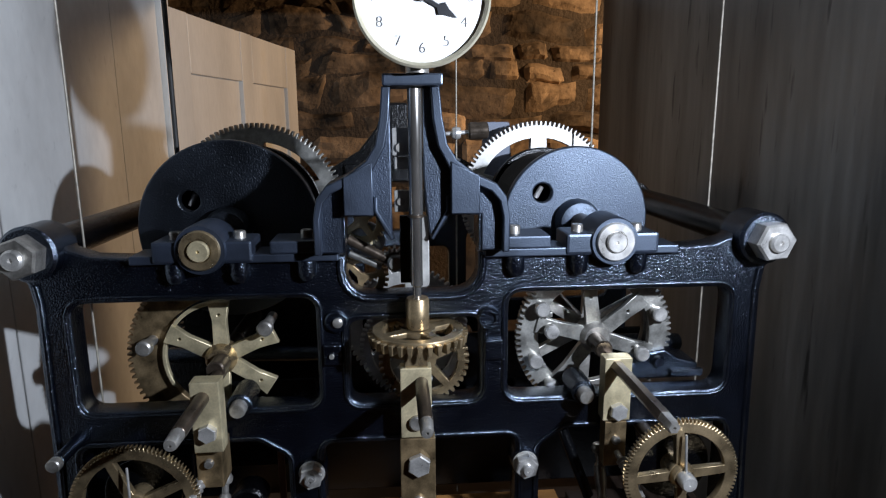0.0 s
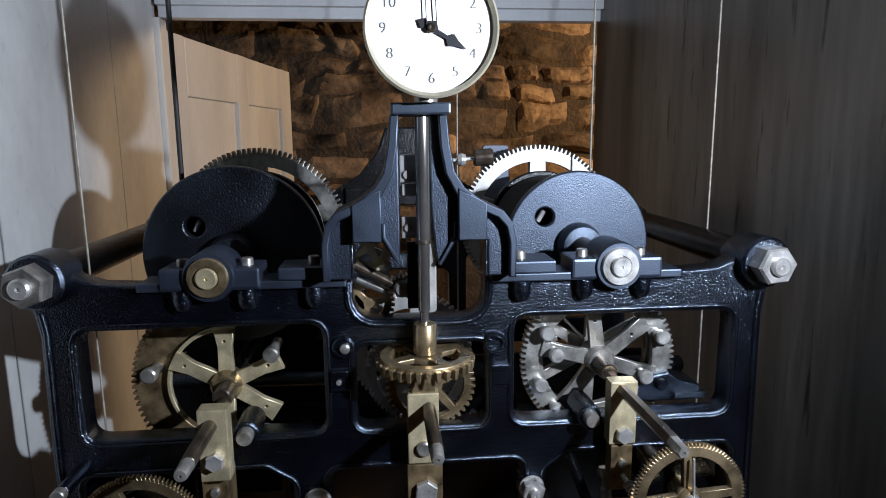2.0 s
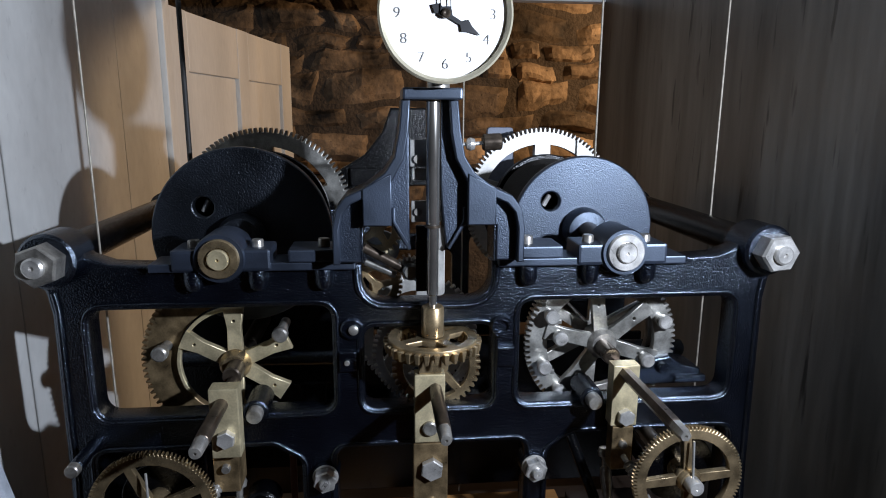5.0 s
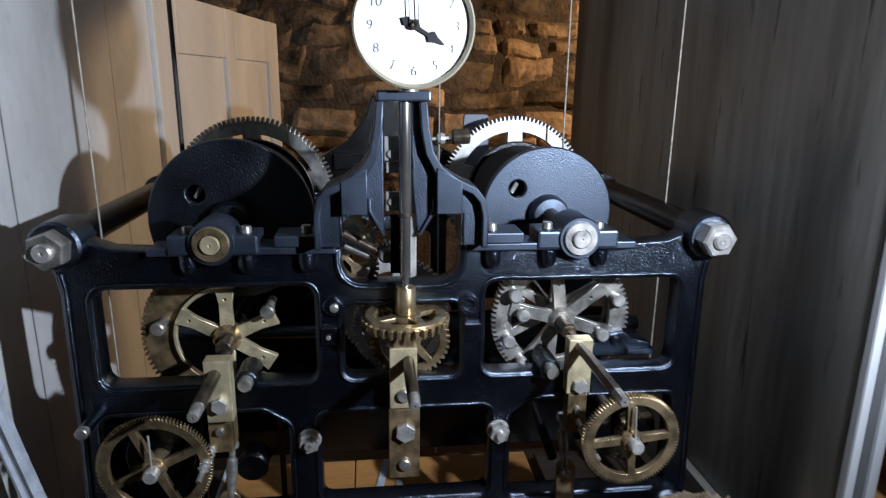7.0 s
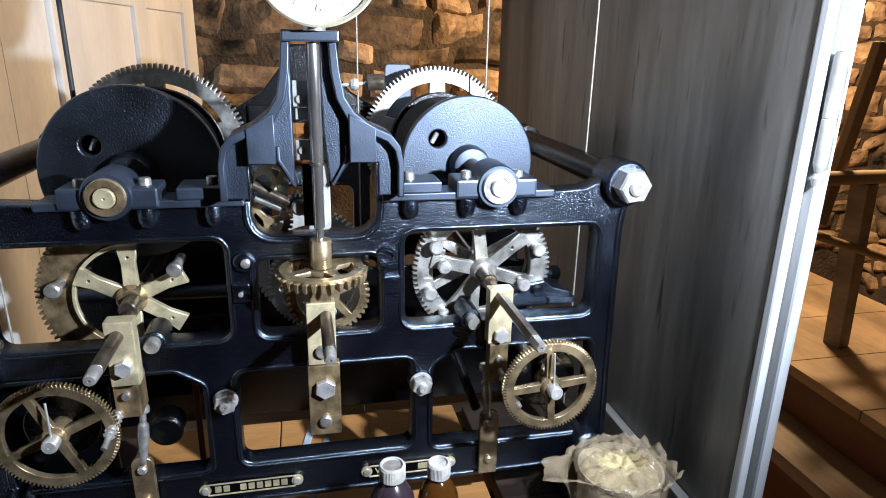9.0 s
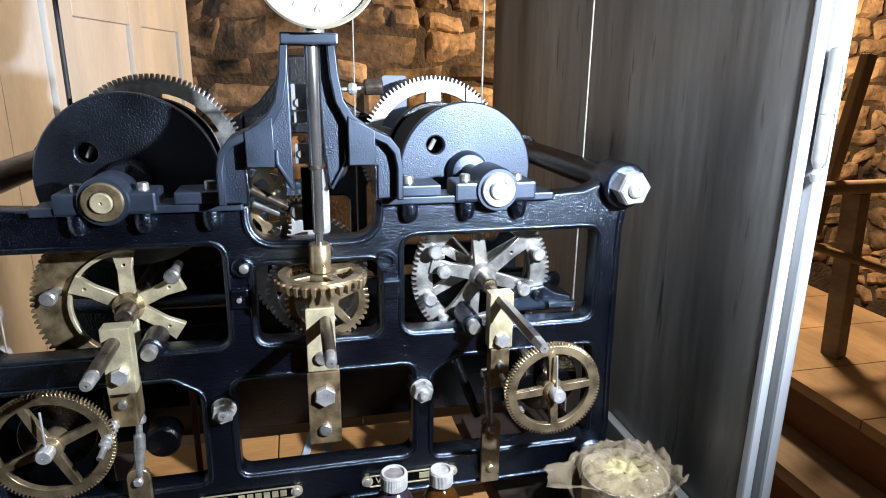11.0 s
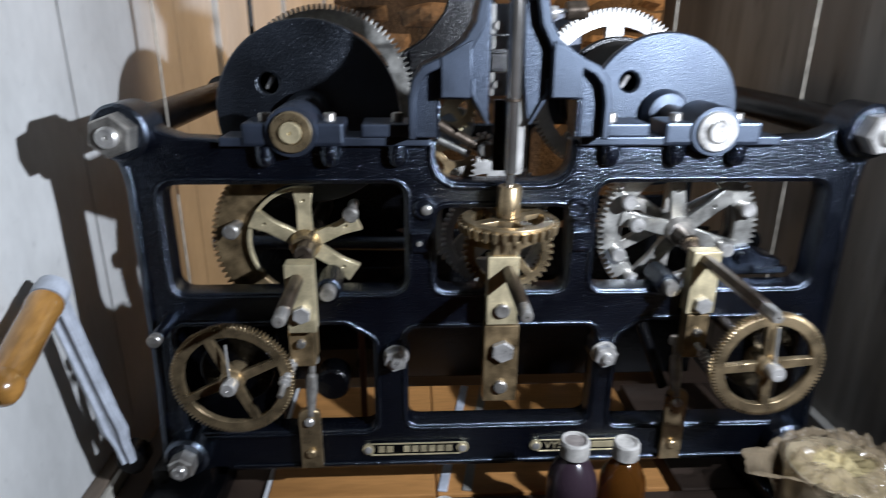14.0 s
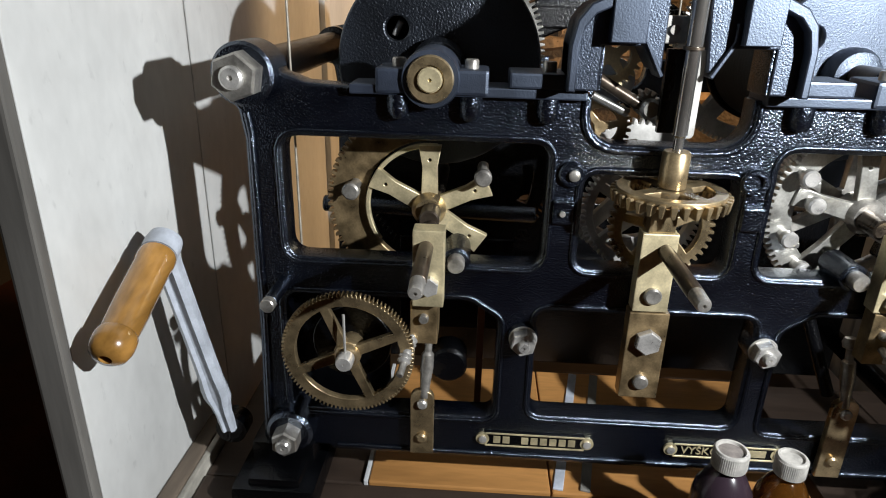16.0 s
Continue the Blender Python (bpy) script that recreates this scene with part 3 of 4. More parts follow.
# rail strips, bearing caps and the rounded studs under them
for s in (-1, 1):
    part("rail_strip", box(s * 0.078, s * 0.292, -0.010, 0.034, 1.3565, 1.3655, 0.0015), IRON_FLAT, front)
    part("rail_block", box(s * 0.079, s * 0.148, -0.014, 0.036, 1.366, 1.3795, 0.002), IRON_FLAT, front)
    bm = box(s * 0.166, s * 0.268, -0.013, 0.036, 1.358, 1.3805, 0.003)
    part("bearing_cap", bm, IRON_FLAT, front)
    x = s * 0.218
    part("bearing_bush", lathe([(0.0265, -0.034), (0.0265, 0.012), (0.0252, 0.0165), (0.0, 0.0166)], (x, 0, 1.372), "y", 40), IRON_FLAT, front)
    part("bearing_ring", lathe([(0.0212, 0.012), (0.0212, 0.0185), (0.0198, 0.0205), (0.0125, 0.0205), (0.012, 0.0178), (0, 0.0178)], (x, 0, 1.372), "y", 40), BRASS if s < 0 else STEEL, front, "polished metal bearing ring")
    part("arbor_end", lathe([(0.0112, 0.0), (0.0112, 0.0225), (0.0098, 0.0242), (0.0018, 0.0244), (0.0014, 0.0225), (0, 0.0225)], (x, 0, 1.372), "y", 24), BRASS_PALE if s < 0 else STEEL, front)
    for dx in (0.112, 0.182, 0.248):
        part("cap_screw", lathe([(0.0065, 0), (0.0065, 0.0075), (0.0055, 0.009), (0, 0.009)], (s * dx, 0.006, 1.3795), "z", 16), STEEL_WORN, front)
        part("stud_boss", lathe([(0.0, -0.001), (0.006, 0.0), (0.009, 0.004), (0.0102, 0.01), (0.0102, 0.022)], (s * dx, -0.004, 1.335), "z", 20), IRON, front)

# tower that carries the dial
tower_half = [(0.012, 1.534), (0.0285, 1.534), (0.031, 1.505), (0.036, 1.478), (0.046, 1.462), (0.066, 1.447), (0.086, 1.438), (0.096, 1.425), (0.1, 1.405), (0.1, 1.367), (0.072, 1.367), (0.072, 1.405), (0.038, 1.405), (0.026, 1.385), (0.018, 1.385), (0.014, 1.42), (0.012, 1.45)]
for s in (-1, 1):
    half_web = [(s * (max(x, 0.0205) if s < 0 and i in (0, 13, 14, 15, 16) else x), z) for i, (x, z) in enumerate(tower_half)]
    part("tower_web", plate([half_web], -0.022, 0.02, 0.0015), IRON_ROUGH, front)
    edge = [(s * x, z) for x, z in tower_half[1:10]]
    inner = [(s * x, z) for x, z in ((0.0195, 1.534), (0.0215, 1.503), (0.0265, 1.476), (0.0390, 1.452), (0.061, 1.439), (0.081, 1.430), (0.0895, 1.420), (0.0930, 1.404), (0.0930, 1.367))]
    part("tower_flange", plate([edge + list(reversed(inner))], -0.034, 0.024, 0.0015), IRON_FLAT, front)
    guide = [(s * x, z) for x, z in ((0.0385, 1.425), (0.0385, 1.410), (0.022, 1.380), (0.019, 1.382), (0.0355, 1.411), (0.0355, 1.425))]
    part("guide_rib", plate([guide], -0.026, 0.004, 0.0008), IRON_FLAT, front)
    part("tower_pad", plate([[(s * x, z) for x, z in ((0.0395, 1.408), (0.0685, 1.408), (0.0685, 1.446), (0.0395, 1.461))]], -0.036, -0.002, 0.001), IRON_FLAT, front)
    part("tower_rib", plate([[(s * x, z) for x, z in ((0.0693, 1.367), (0.0745, 1.367), (0.0745, 1.402), (0.0693, 1.407))]], -0.02, 0.02, 0.001), IRON, front)
part("top_plate", box(-0.0275, 0.031, -0.045, 0.03, 1.534, 1.5455, 0.002), IRON_FLAT, front)
part("top_collar", lathe([(0.011, 0.0), (0.011, 0.006), (0.008, 0.006)], (0.006, -0.055, 1.5445), "z", 24), STEEL_WORN, front)

# dial
DX, DY, DZ = 0.010, -0.079, 1.608
dial = part("dial", lathe([(0.0, -0.03), (0.054, -0.03), (0.0575, -0.027), (0.0575, -0.003), (0.0612, -0.001), (0.0612, 0.004), (0.0592, 0.0062), (0.0563, 0.004), (0.0556, 0.0)], (DX, DY, DZ), "y", 72), BEZEL, clock, "cream and brass dial case with bezel")
part("dial_face", lathe([(0.0562, 0.0), (0.0, 0.0004)], (DX, DY, DZ), "y", 64), DIAL, dial, "white enamel clock face")
for k in range(1, 13):
    a = radians(90 - 30 * k)
    lettering(str(k), 0.0135, (DX + 0.0435 * math.cos(a), DY - 0.0008, DZ + 0.0435 * math.sin(a)), INK_WASHED, "numeral", dial, 0.0002, thin=0.00032)


def hand_shape(outline, turn, y, hole=None):
    c, s = math.cos(turn), math.sin(turn)
    spin = lambda lp: [(DX + x * c - z * s, DZ + x * s + z * c) for x, z in lp]
    return plate([spin(outline)] + ([spin(hole)] if hole else []), y, y + 0.0009, 0.0002)


mo = [(-0.006, -0.002), (-0.005, 0.004), (-0.0048, 0.03), (-0.0065, 0.036), (-0.002, 0.045), (0, 0.052), (0.002, 0.045), (0.0065, 0.036), (0.0048, 0.03), (0.005, 0.004), (0.006, -0.002)]
mh = [(-0.0042, 0.006), (-0.0040, 0.029), (-0.003, 0.0335), (0.003, 0.0335), (0.0040, 0.029), (0.0042, 0.006)]
part("minute_hand", hand_shape(mo, radians(2), DY - 0.0045, mh), INK, dial)
ho = [(-0.0035, -0.006), (-0.005, -0.009), (0, -0.0145), (0.005, -0.009), (0.0035, -0.006), (0.0022, 0.0), (0.0018, 0.016), (0.0062, 0.020), (0.003, 0.026), (0.0, 0.0365), (-0.003, 0.026), (-0.0062, 0.020), (-0.0018, 0.016), (-0.0022, 0.0)]
part("hour_hand", hand_shape(ho, radians(-120), DY - 0.003), INK, dial)
part("hand_hub", lathe([(0.0042, 0.001), (0.0042, 0.006), (0.003, 0.007), (0.0012, 0.007), (0, 0.0062)], (DX, DY, DZ), "y", 20), STEEL_DARK, dial)

# spindle from the dial down to the bevel wheels
SX, SY = 0.004, -0.020
spindle = part("spindle", lathe([(0, 0), (0.0045, 0.0), (0.0045, 0.012), (0.0065, 0.014), (0.0065, 0.088), (0.0072, 0.089), (0.0072, 0.216), (0, 0.217)], (SX, SY, 1.317), "z", 24), STEEL_POLISHED, clock, "bright steel vertical spindle")
cover = plate([rounded([(SX + 0.002, 1.327), (SX + 0.0135, 1.327), (SX + 0.0135, 1.403), (SX + 0.002, 1.403)], [0.004, 0.008, 0.0, 0.0])], SY + 0.004, SY + 0.012, 0.0008)
part("cover_plate", cover, STEEL_WHITE, spindle, "pale metal cover strip")
part("joint_ring", lathe([(0.0078, 0), (0.0088, 0.0005), (0.0088, 0.0025), (0.0078, 0.003)], (SX, SY, 1.403), "z", 24), STEEL_DARK, spindle, "brown joint ring")
part("back_strip", box(SX - 0.017, SX - 0.001, SY + 0.012, SY + 0.02, 1.33, 1.403, 0.001), SOOT, spindle)
part("collar", lathe([(0.0, 0), (0.0125, 0.0), (0.0125, 0.031), (0.0112, 0.033), (0, 0.033)], (SX, SY, 1.284), "z", 28), BRASS, spindle, "brass collar")


def crown_wheel():
    """Bevel wheel lying flat, its teeth turned down at the rim."""
    n, r, z = 32, 0.0490, 1.283
    loops = [circle(SX, SY, r, 64)] + spoke_holes(SX, SY, 0.019, 0.038, 4, 0.011, 0.5)
    wheel = part("bevel_wheel", plate(loops, z - 0.006, z, 0.0008, "xy"), BRASS, clock, "brass bevel wheel with four openings")
    bm = bmesh.new()
    for i in range(n):
        a = 2 * math.pi * i / n
        q = bmesh.new()
        box(r - 0.010, r + 0.0048, -0.0029, 0.0029, z - 0.0145, z - 0.003, 0.0006, q, 1)
        for v in q.verts:
            if v.co.z < z - 0.009:
                v.co.y *= 0.55
                v.co.x -= 0.0015
        q.transform(Matrix.Translation((SX, SY, 0)) @ Matrix.Rotation(a, 4, "Z"))
        me = bpy.data.meshes.new("q")
        q.to_mesh(me)
        q.free()
        bm.from_mesh(me)
        bpy.data.meshes.remove(me)
    part("teeth", bm, BRASS, wheel)


crown_wheel()
mate = part("bevel_wheel", gear(0.012, 1.232, 0.016, 0.026, 0.047, 0.052, 40, 0.039, 0.014, 5, 0.008, 0.4), BRASS, clock, "upright brass bevel wheel")
part("intermediate_wheel", gear(0.0, 1.235, 0.052, 0.062, 0.058, 0.063, 60, 0.05, 0.016, 5, 0.010, 0.1), STEEL_WHITE, clock)


def bracket(x, z1, z0, w, parts, name="bracket", mat=None, y=-0.024, back=-0.006):
    b = part(name, box(x - w / 2, x + w / 2, y, back, z0, z1, 0.0012), mat or BRASS_PALE, clock, "worn brass bearing bracket")
    for z, r, hexed in parts:
        if hexed:
            part("hex_bolt", hexagon((x + 0.001, y, z), r * 2, 0.008, turn=0.4), STEEL, b)
        else:
            part("screw", lathe([(r, 0), (r, 0.004), (r * 0.8, 0.0055), (0, 0.0056)], (x, y, z), "y", 20), STEEL_WORN, b)
    return b


# centre bracket: an upper arm and a lower plate
arm = bracket(0.001, 1.239, 1.158, 0.034, [(1.176, 0.0085, False)])
part("bearing_block", box(-0.011, 0.014, -0.022, 0.004, 1.2395, 1.262, 0.001), BRASS, arm)
bracket(0.002, 1.1565, 1.059, 0.039, [(1.126, 0.0115, True), (1.079, 0.008, False)], mat=BRONZE)
bracket(-0.2145, 1.243, 1.166, 0.0295, [(1.189, 0.0085, True)], y=-0.052, back=-0.032)
bracket(-0.219, 1.1645, 1.119, 0.027, [(1.148, 0.005, False)], mat=BRONZE, y=-0.040)
bracket(0.226, 1.242, 1.168, 0.031, [(1.18, 0.0088, True)])
bracket(0.226, 1.1665, 1.112, 0.025, [(1.145, 0.005, False)], mat=BRONZE)

# forward arbors on the brackets
for x, z, tip, sides in ((-0.217, 1.226, -0.150, 20), (0.007, 1.222, -0.140, 20), (0.224, 1.233, -0.172, 6)):
    a = part("setting_arbor", rod((x, 0.03, z), (x, tip + 0.022, z), 0.0072, sides), STEEL_DARK, clock, "brown oiled steel arbor")
    part("arbor_tip", lathe([(0, 0), (0.0068, 0.0), (0.0063, 0.018), (0.0052, 0.021), (0.0016, 0.0213), (0.0012, 0.019), (0, 0.019)], (x, tip + 0.0225, z), "y", sides), STEEL_WORN, a)

# arbors of the going and striking trains, with their wheels
for s in (-1, 1):
    part("train_arbor", rod((s * 0.219, 0.006, 1.241 if s > 0 else 1.232), (s * 0.219, 0.405, 1.241 if s > 0 else 1.232), 0.0105), STEEL_DARK, clock)
    part("drum_arbor", rod((s * 0.218, -0.004, 1.372), (s * 0.218, 0.408, 1.372), 0.0125), STEEL_DARK, clock)
    part("stub", rod((s * 0.19, 0.03, 1.199), (s * 0.19, -0.016, 1.199), 0.0135), IRON, front)
    part("stub_screw", lathe([(0.0088, 0), (0.0088, 0.010), (0.0075, 0.0125), (0, 0.0128)], (s * 0.19, -0.016, 1.199), "y", 20), STEEL_WORN, front)
part("stub", rod((-0.369, 0.02, 1.160), (-0.369, -0.046, 1.160), 0.007), IRON, front)
part("stub_screw", rod((-0.369, -0.046, 1.160), (-0.369, -0.056, 1.160), 0.0072), STEEL_WORN, front)

pin_r = part("pin_wheel", plate([sector(0.221, 1.243, 0.069, 0.091, 0.0965, 96, 238, 84)], 0.050, 0.060, 0.0006), STEEL_GREY, clock, "pale steel toothed segment with lifting pins")
part("segment", plate([sector(0.221, 1.243, 0.069, 0.091, 0.0965, -42, 78, 84)], 0.050, 0.060, 0.0006), STEEL_GREY, pin_r)
for a in (98, 38, 166, -18, 232):
    part("spoke", plate([spoke(0.221, 1.243, a, 0.012, 0.074, 0.0185, 0.021), circle(0.221 + 0.05 * math.cos(radians(a)), 1.243 + 0.05 * math.sin(radians(a)), 0.002, 10)], 0.046, 0.055, 0.0007), STEEL_GREY, pin_r)
part("wheel_hub", lathe([(0.0, -0.02), (0.019, -0.02), (0.019, 0.005), (0.0145, 0.012), (0, 0.012)], (0.221, 0.05, 1.243), "y", 28), STEEL_WORN, pin_r)
for a in (22, 64, 112, 150, 168, 198, 226, -20):
    r = 0.079 if a not in (168, -20) else 0.058
    x, z = 0.221 + r * math.cos(radians(a)), 1.243 + r * math.sin(radians(a))
    part("lifting_pin", lathe([(0.0062, 0), (0.0062, 0.012), (0.0088, 0.012), (0.0088, 0.019), (0.007, 0.021), (0, 0.021)], (x, 0.05, z), "y", 16), STEEL, pin_r)
    if a in (22, 150, 198):
        part("flag", box(x + 0.005, x + 0.013, 0.036, 0.040, z - 0.010, z - 0.004, 0.001), STEEL_GREY, pin_r)
part("back_wheel", gear(0.223, 1.243, 0.085, 0.095, 0.084, 0.089, 90, 0.074, 0.018, 6, 0.012, 0.5), STEEL_WORN, clock)
bm = plate([rounded([(0.258, 1.188), (0.350, 1.188), (0.350, 1.207), (0.325, 1.214), (0.308, 1.226), (0.285, 1.222), (0.262, 1.206)], 0.004)], 0.040, 0.085, 0.003)
block = part("detent_block", bm, IRON, clock)
part("detent_pin", lathe([(0.008, -0.01), (0.008, 0.006), (0.006, 0.009), (0, 0.009)], (0.297, 0.040, 1.212), "y", 18), IRON, block)
part("detent_bar", smooth(box(0.312, 0.352, 0.030, 0.039, 1.194, 1.203, 0.002)), IRON, block)

pin_l = part("pin_wheel", plate([sector(-0.222, 1.232, 0.0635, 0.068, 0.068, 84, 216, 0)], 0.049, 0.056, 0.0008), BRASS_PALE, clock, "brass five-spoked wheel with a rim arc at upper left")
for a in (90, 152, 24, -34, -92):
    part("spoke", plate([spoke(-0.222, 1.232, a, 0.010, 0.067, 0.0175, 0.0235), circle(-0.222 + 0.052 * math.cos(radians(a)), 1.232 + 0.052 * math.sin(radians(a)), 0.0018, 10)], 0.046, 0.055, 0.0007), BRASS_PALE, pin_l)
part("wheel_hub", lathe([(0.0, -0.015), (0.018, -0.015), (0.018, 0.004), (0.0135, 0.012), (0, 0.012)], (-0.222, 0.046, 1.232), "y", 28), BRASS, pin_l)
for a, r in ((36, 0.068), (165, 0.082), (-62, 0.078)):
    x, z = -0.222 + r * math.cos(radians(a)), 1.232 + r * math.sin(radians(a))
    part("lifting_pin", lathe([(0.006, -0.03), (0.006, 0.012), (0.009, 0.012), (0.009, 0.02), (0.007, 0.022), (0, 0.022)], (x, 0.046, z), "y", 16), STEEL_WORN, pin_l)
# only a sector: the right side, lost in shadow, is left out of the shape
part("back_wheel", plate([sector(-0.222, 1.232, 0.070, 0.105, 0.1105, 86, 262, 96)], 0.057, 0.068, 0.0006), BRONZE, clock, "dull bronze striking wheel, left out where shade hides it")
crescent = [(-0.2 + r * math.cos(radians(a)), 1.225 + r * math.sin(radians(a))) for r, turn in ((0.100, 1), (0.086, -1)) for a in range(-22, 14, 4)[::turn]]
part("count_wheel", plate([tooth_loop(-0.2, 1.225, 0.118, 0.124, 100), crescent], 0.215, 0.227, 0.0006), SOOT, clock)


def drum(x, y0, y1, flange, core, gear_y, gr, teeth, mat_flange, mat_gear, gear_label):
    d = part("winding_drum", lathe([(core, -y1), (core, -(y0 + 0.014))], (x, 0, 1.372), "y", 48), SOOT, clock, "black iron rope drum")
    part("drum_flange", plate([circle(x, 1.372, flange, 96), circle(x - 0.045, 1.408, 0.0125, 20)], y0, y0 + 0.014, 0.0022), mat_flange, d)
    part("drum_flange", plate([circle(x, 1.372, core + 0.011, 72)], y1 - 0.012, y1, 0.002), SOOT, d)
    part("drum_hub", lathe([(0.0285, -0.005), (0.0285, 0.012), (0.0245, 0.022), (0.018, 0.024), (0, 0.024)], (x, y0, 1.372), "y", 32), mat_flange, d)
    part("hole_screw", rod((x - 0.05, y0 + 0.02, 1.400), (x - 0.042, y0 + 0.018, 1.415), 0.0036), STEEL, d)
    turns = int((y1 - y0 - 0.03) / 0.009)
    prof = []
    for i in range(turns):
        for j in range(5):
            prof.append((core + 0.0045 * math.sin(math.pi * j / 4), -(y1 - 0.013) + (i + j / 4) * 0.009))
    part("rope_winding", lathe(prof, (x, 0, 1.372), "y", 48), ROPE_DARK, d, "turns of dark rope")
    g = part("great_wheel", gear(x, 1.372, gear_y, gear_y + 0.016, gr - 0.007, gr, teeth, gr - 0.027, 0.03, 5, 0.026, radians(90)), mat_gear, d, gear_label)
    return d


drum(0.219, 0.138, 0.345, 0.0955, 0.075, 0.362, 0.1275, 104, IRON_ROUGH, STEEL_WHITE, "pale machined great wheel")
drum(-0.219, 0.112, 0.272, 0.1085, 0.085, 0.288, 0.1275, 104, IRON_SATIN, STEEL_GREY, "grey steel great wheel")
part("rear_drum", rod((-0.219, 0.31, 1.372), (-0.219, 0.39, 1.372), 0.07, 40), SOOT, clock)

# small wheels and levers seen through the upper opening
part("small_wheel", gear(-0.055, 1.393, 0.0215, 0.028, 0.0245, 0.0285, 24, 0.017, 0.008, 4, 0.007, 0.6), BRASS_PALE, clock, "pale brass ratchet wheel")
part("cam_disc", plate([circle(-0.050, 1.371, 0.0205, 36), circle(-0.050, 1.371, 0.004, 12)], 0.029, 0.034, 0.0008), GREY_PAINT, clock, "pale grey cam disc")
part("star_wheel", gear(-0.056, 1.326, 0.034, 0.042, 0.026, 0.030, 28, 0.018, 0.006, 3, 0.006, 0.2), BRONZE, clock)
part("flat_wheel", gear(-0.006, 1.250, 0.085, 0.096, 0.071, 0.076, 60, 0.055, 0.014, 5, 0.014, 0.2), STEEL_WHITE, clock)
pin = part("pinion", gear(-0.020, 1.353, 0.010, 0.028, 0.0082, 0.0122, 11, 0.004, 0.003, 3, 0.002), STEEL_GREY, clock)
part("pinion_boss", lathe([(0, 0), (0.0095, 0), (0.0095, 0.008), (0.007, 0.011), (0, 0.011)], (-0.018, 0.012, 1.349), "y", 20), STEEL_GREY, pin)
part("lever", rod((-0.070, 0.014, 1.376), (-0.024, 0.014, 1.350), 0.0056), STEEL_DARK, clock)
part("lever", rod((-0.069, 0.022, 1.358), (-0.034, 0.022, 1.342), 0.0042), STEEL_GREY, clock)
part("lever_arm", rod((-0.018, 0.018, 1.348), (0.006, 0.018, 1.330), 0.0070), STEEL_GREY, clock)
part("link_plate", box(-0.019, 0.000, -0.009, -0.0035, 1.466, 1.494, 0.001), STEEL_WHITE, clock)
part("link_plate", box(-0.018, 0.018, -0.009, -0.0035, 1.407, 1.430, 0.001), STEEL_GREY, clock)
part("link_plate", box(-0.017, 0.016, -0.009, -0.0035, 1.452, 1.4645, 0.001), STEEL_GREY, clock)
part("link_screw", lathe([(0.0042, 0), (0.0042, 0.003), (0, 0.0032)], (-0.011, -0.009, 1.4185), "y", 14), STEEL_WORN, clock)
part("link_screw", lathe([(0.0045, 0), (0.0045, 0.003), (0, 0.0032)], (-0.011, -0.009, 1.474), "y", 14), STEEL_WORN, clock)
part("fly_arbor", rod((0.02, 0.045, 1.485), (0.078, 0.045, 1.489), 0.0022), STEEL, clock)
part("fly_weight", rod((0.066, 0.045, 1.489), (0.088, 0.045, 1.490), 0.0095, 20), STEEL_DARK, clock)
part("fly_knob", lathe([(0, -0.006), (0.006, -0.004), (0.0075, 0.0), (0.006, 0.005), (0, 0.006)], (0.052, 0.045, 1.487), "x", 16), STEEL, clock)
arch = [(-0.15, 1.36), (-0.15, 1.395), (-0.12, 1.425), (-0.075, 1.452), (-0.045, 1.49), (-0.03, 1.53), (0.03, 1.53), (0.045, 1.49), (0.075, 1.452), (0.12, 1.425), (0.15, 1.395), (0.15, 1.36), (0.11, 1.36), (0.085, 1.385), (0.05, 1.40), (-0.05, 1.40), (-0.085, 1.385), (-0.11, 1.36)]
part("rear_arch", plate([arch], 0.412, 0.434, 0.003), SOOT, clock)
part("cross_bar", box(-0.10, 0.11, 0.405, 0.412, 1.40, 1.43, 0.002), SOOT, clock)
bm = plate([rounded([(0.135, 1.40), (0.19, 1.40), (0.185, 1.498), (0.14, 1.498)], 0.006)], 0.44, 0.455, 0.001)
part("rear_bracket", bm, GREY_DIM, clock, "light grey painted rear bracket")
bm = box(-0.17, 0.17, 0.25, 0.30, 1.03, 1.085, 0.004)
part("lower_bar", bm, SOOT, clock)
# added black sheets that stand for the dark interior behind the lower openings
part("lower_blackout", box(-0.372, 0.372, 0.272, 0.280, 0.915, 1.175, 0.002), SOOT, clock)
part("left_blackout", box(-0.262, -0.125, 0.12, 0.126, 1.05, 1.172, 0.002), SOOT, clock)
part("left_blackout", box(-0.397, -0.264, 0.045, 0.050, 0.94, 1.168, 0.002), SOOT, clock)
strap = part("hanging_strap", box(-0.1655, -0.1575, 0.046, 0.050, 0.986, 1.168, 0.001), FLOOR_RED, clock, "thin dark red hanging strap")
part("strap_nut", rod((-0.1615, 0.053, 0.988), (-0.1615, 0.040, 0.988), 0.006, 6), STEEL_DARK, strap)
part("damper", lathe([(0, 0), (0.019, 0), (0.021, 0.003), (0.021, 0.030), (0.018, 0.034), (0, 0.035)], (-0.196, 0.045, 1.062), "y", 28), SOOT, clock)
part("slant_lever", rod((0.172, 0.02, 1.15), (0.205, -0.002, 1.06), 0.0065), SOOT, clock)
part("cross_rod", rod((0.36, 0.12, 1.205), (0.25, 0.10, 1.215), 0.012), IRON, clock)
part("cross_rod", rod((-0.36, 0.15, 1.20), (-0.10, 0.15, 1.195), 0.010), IRON, clock)


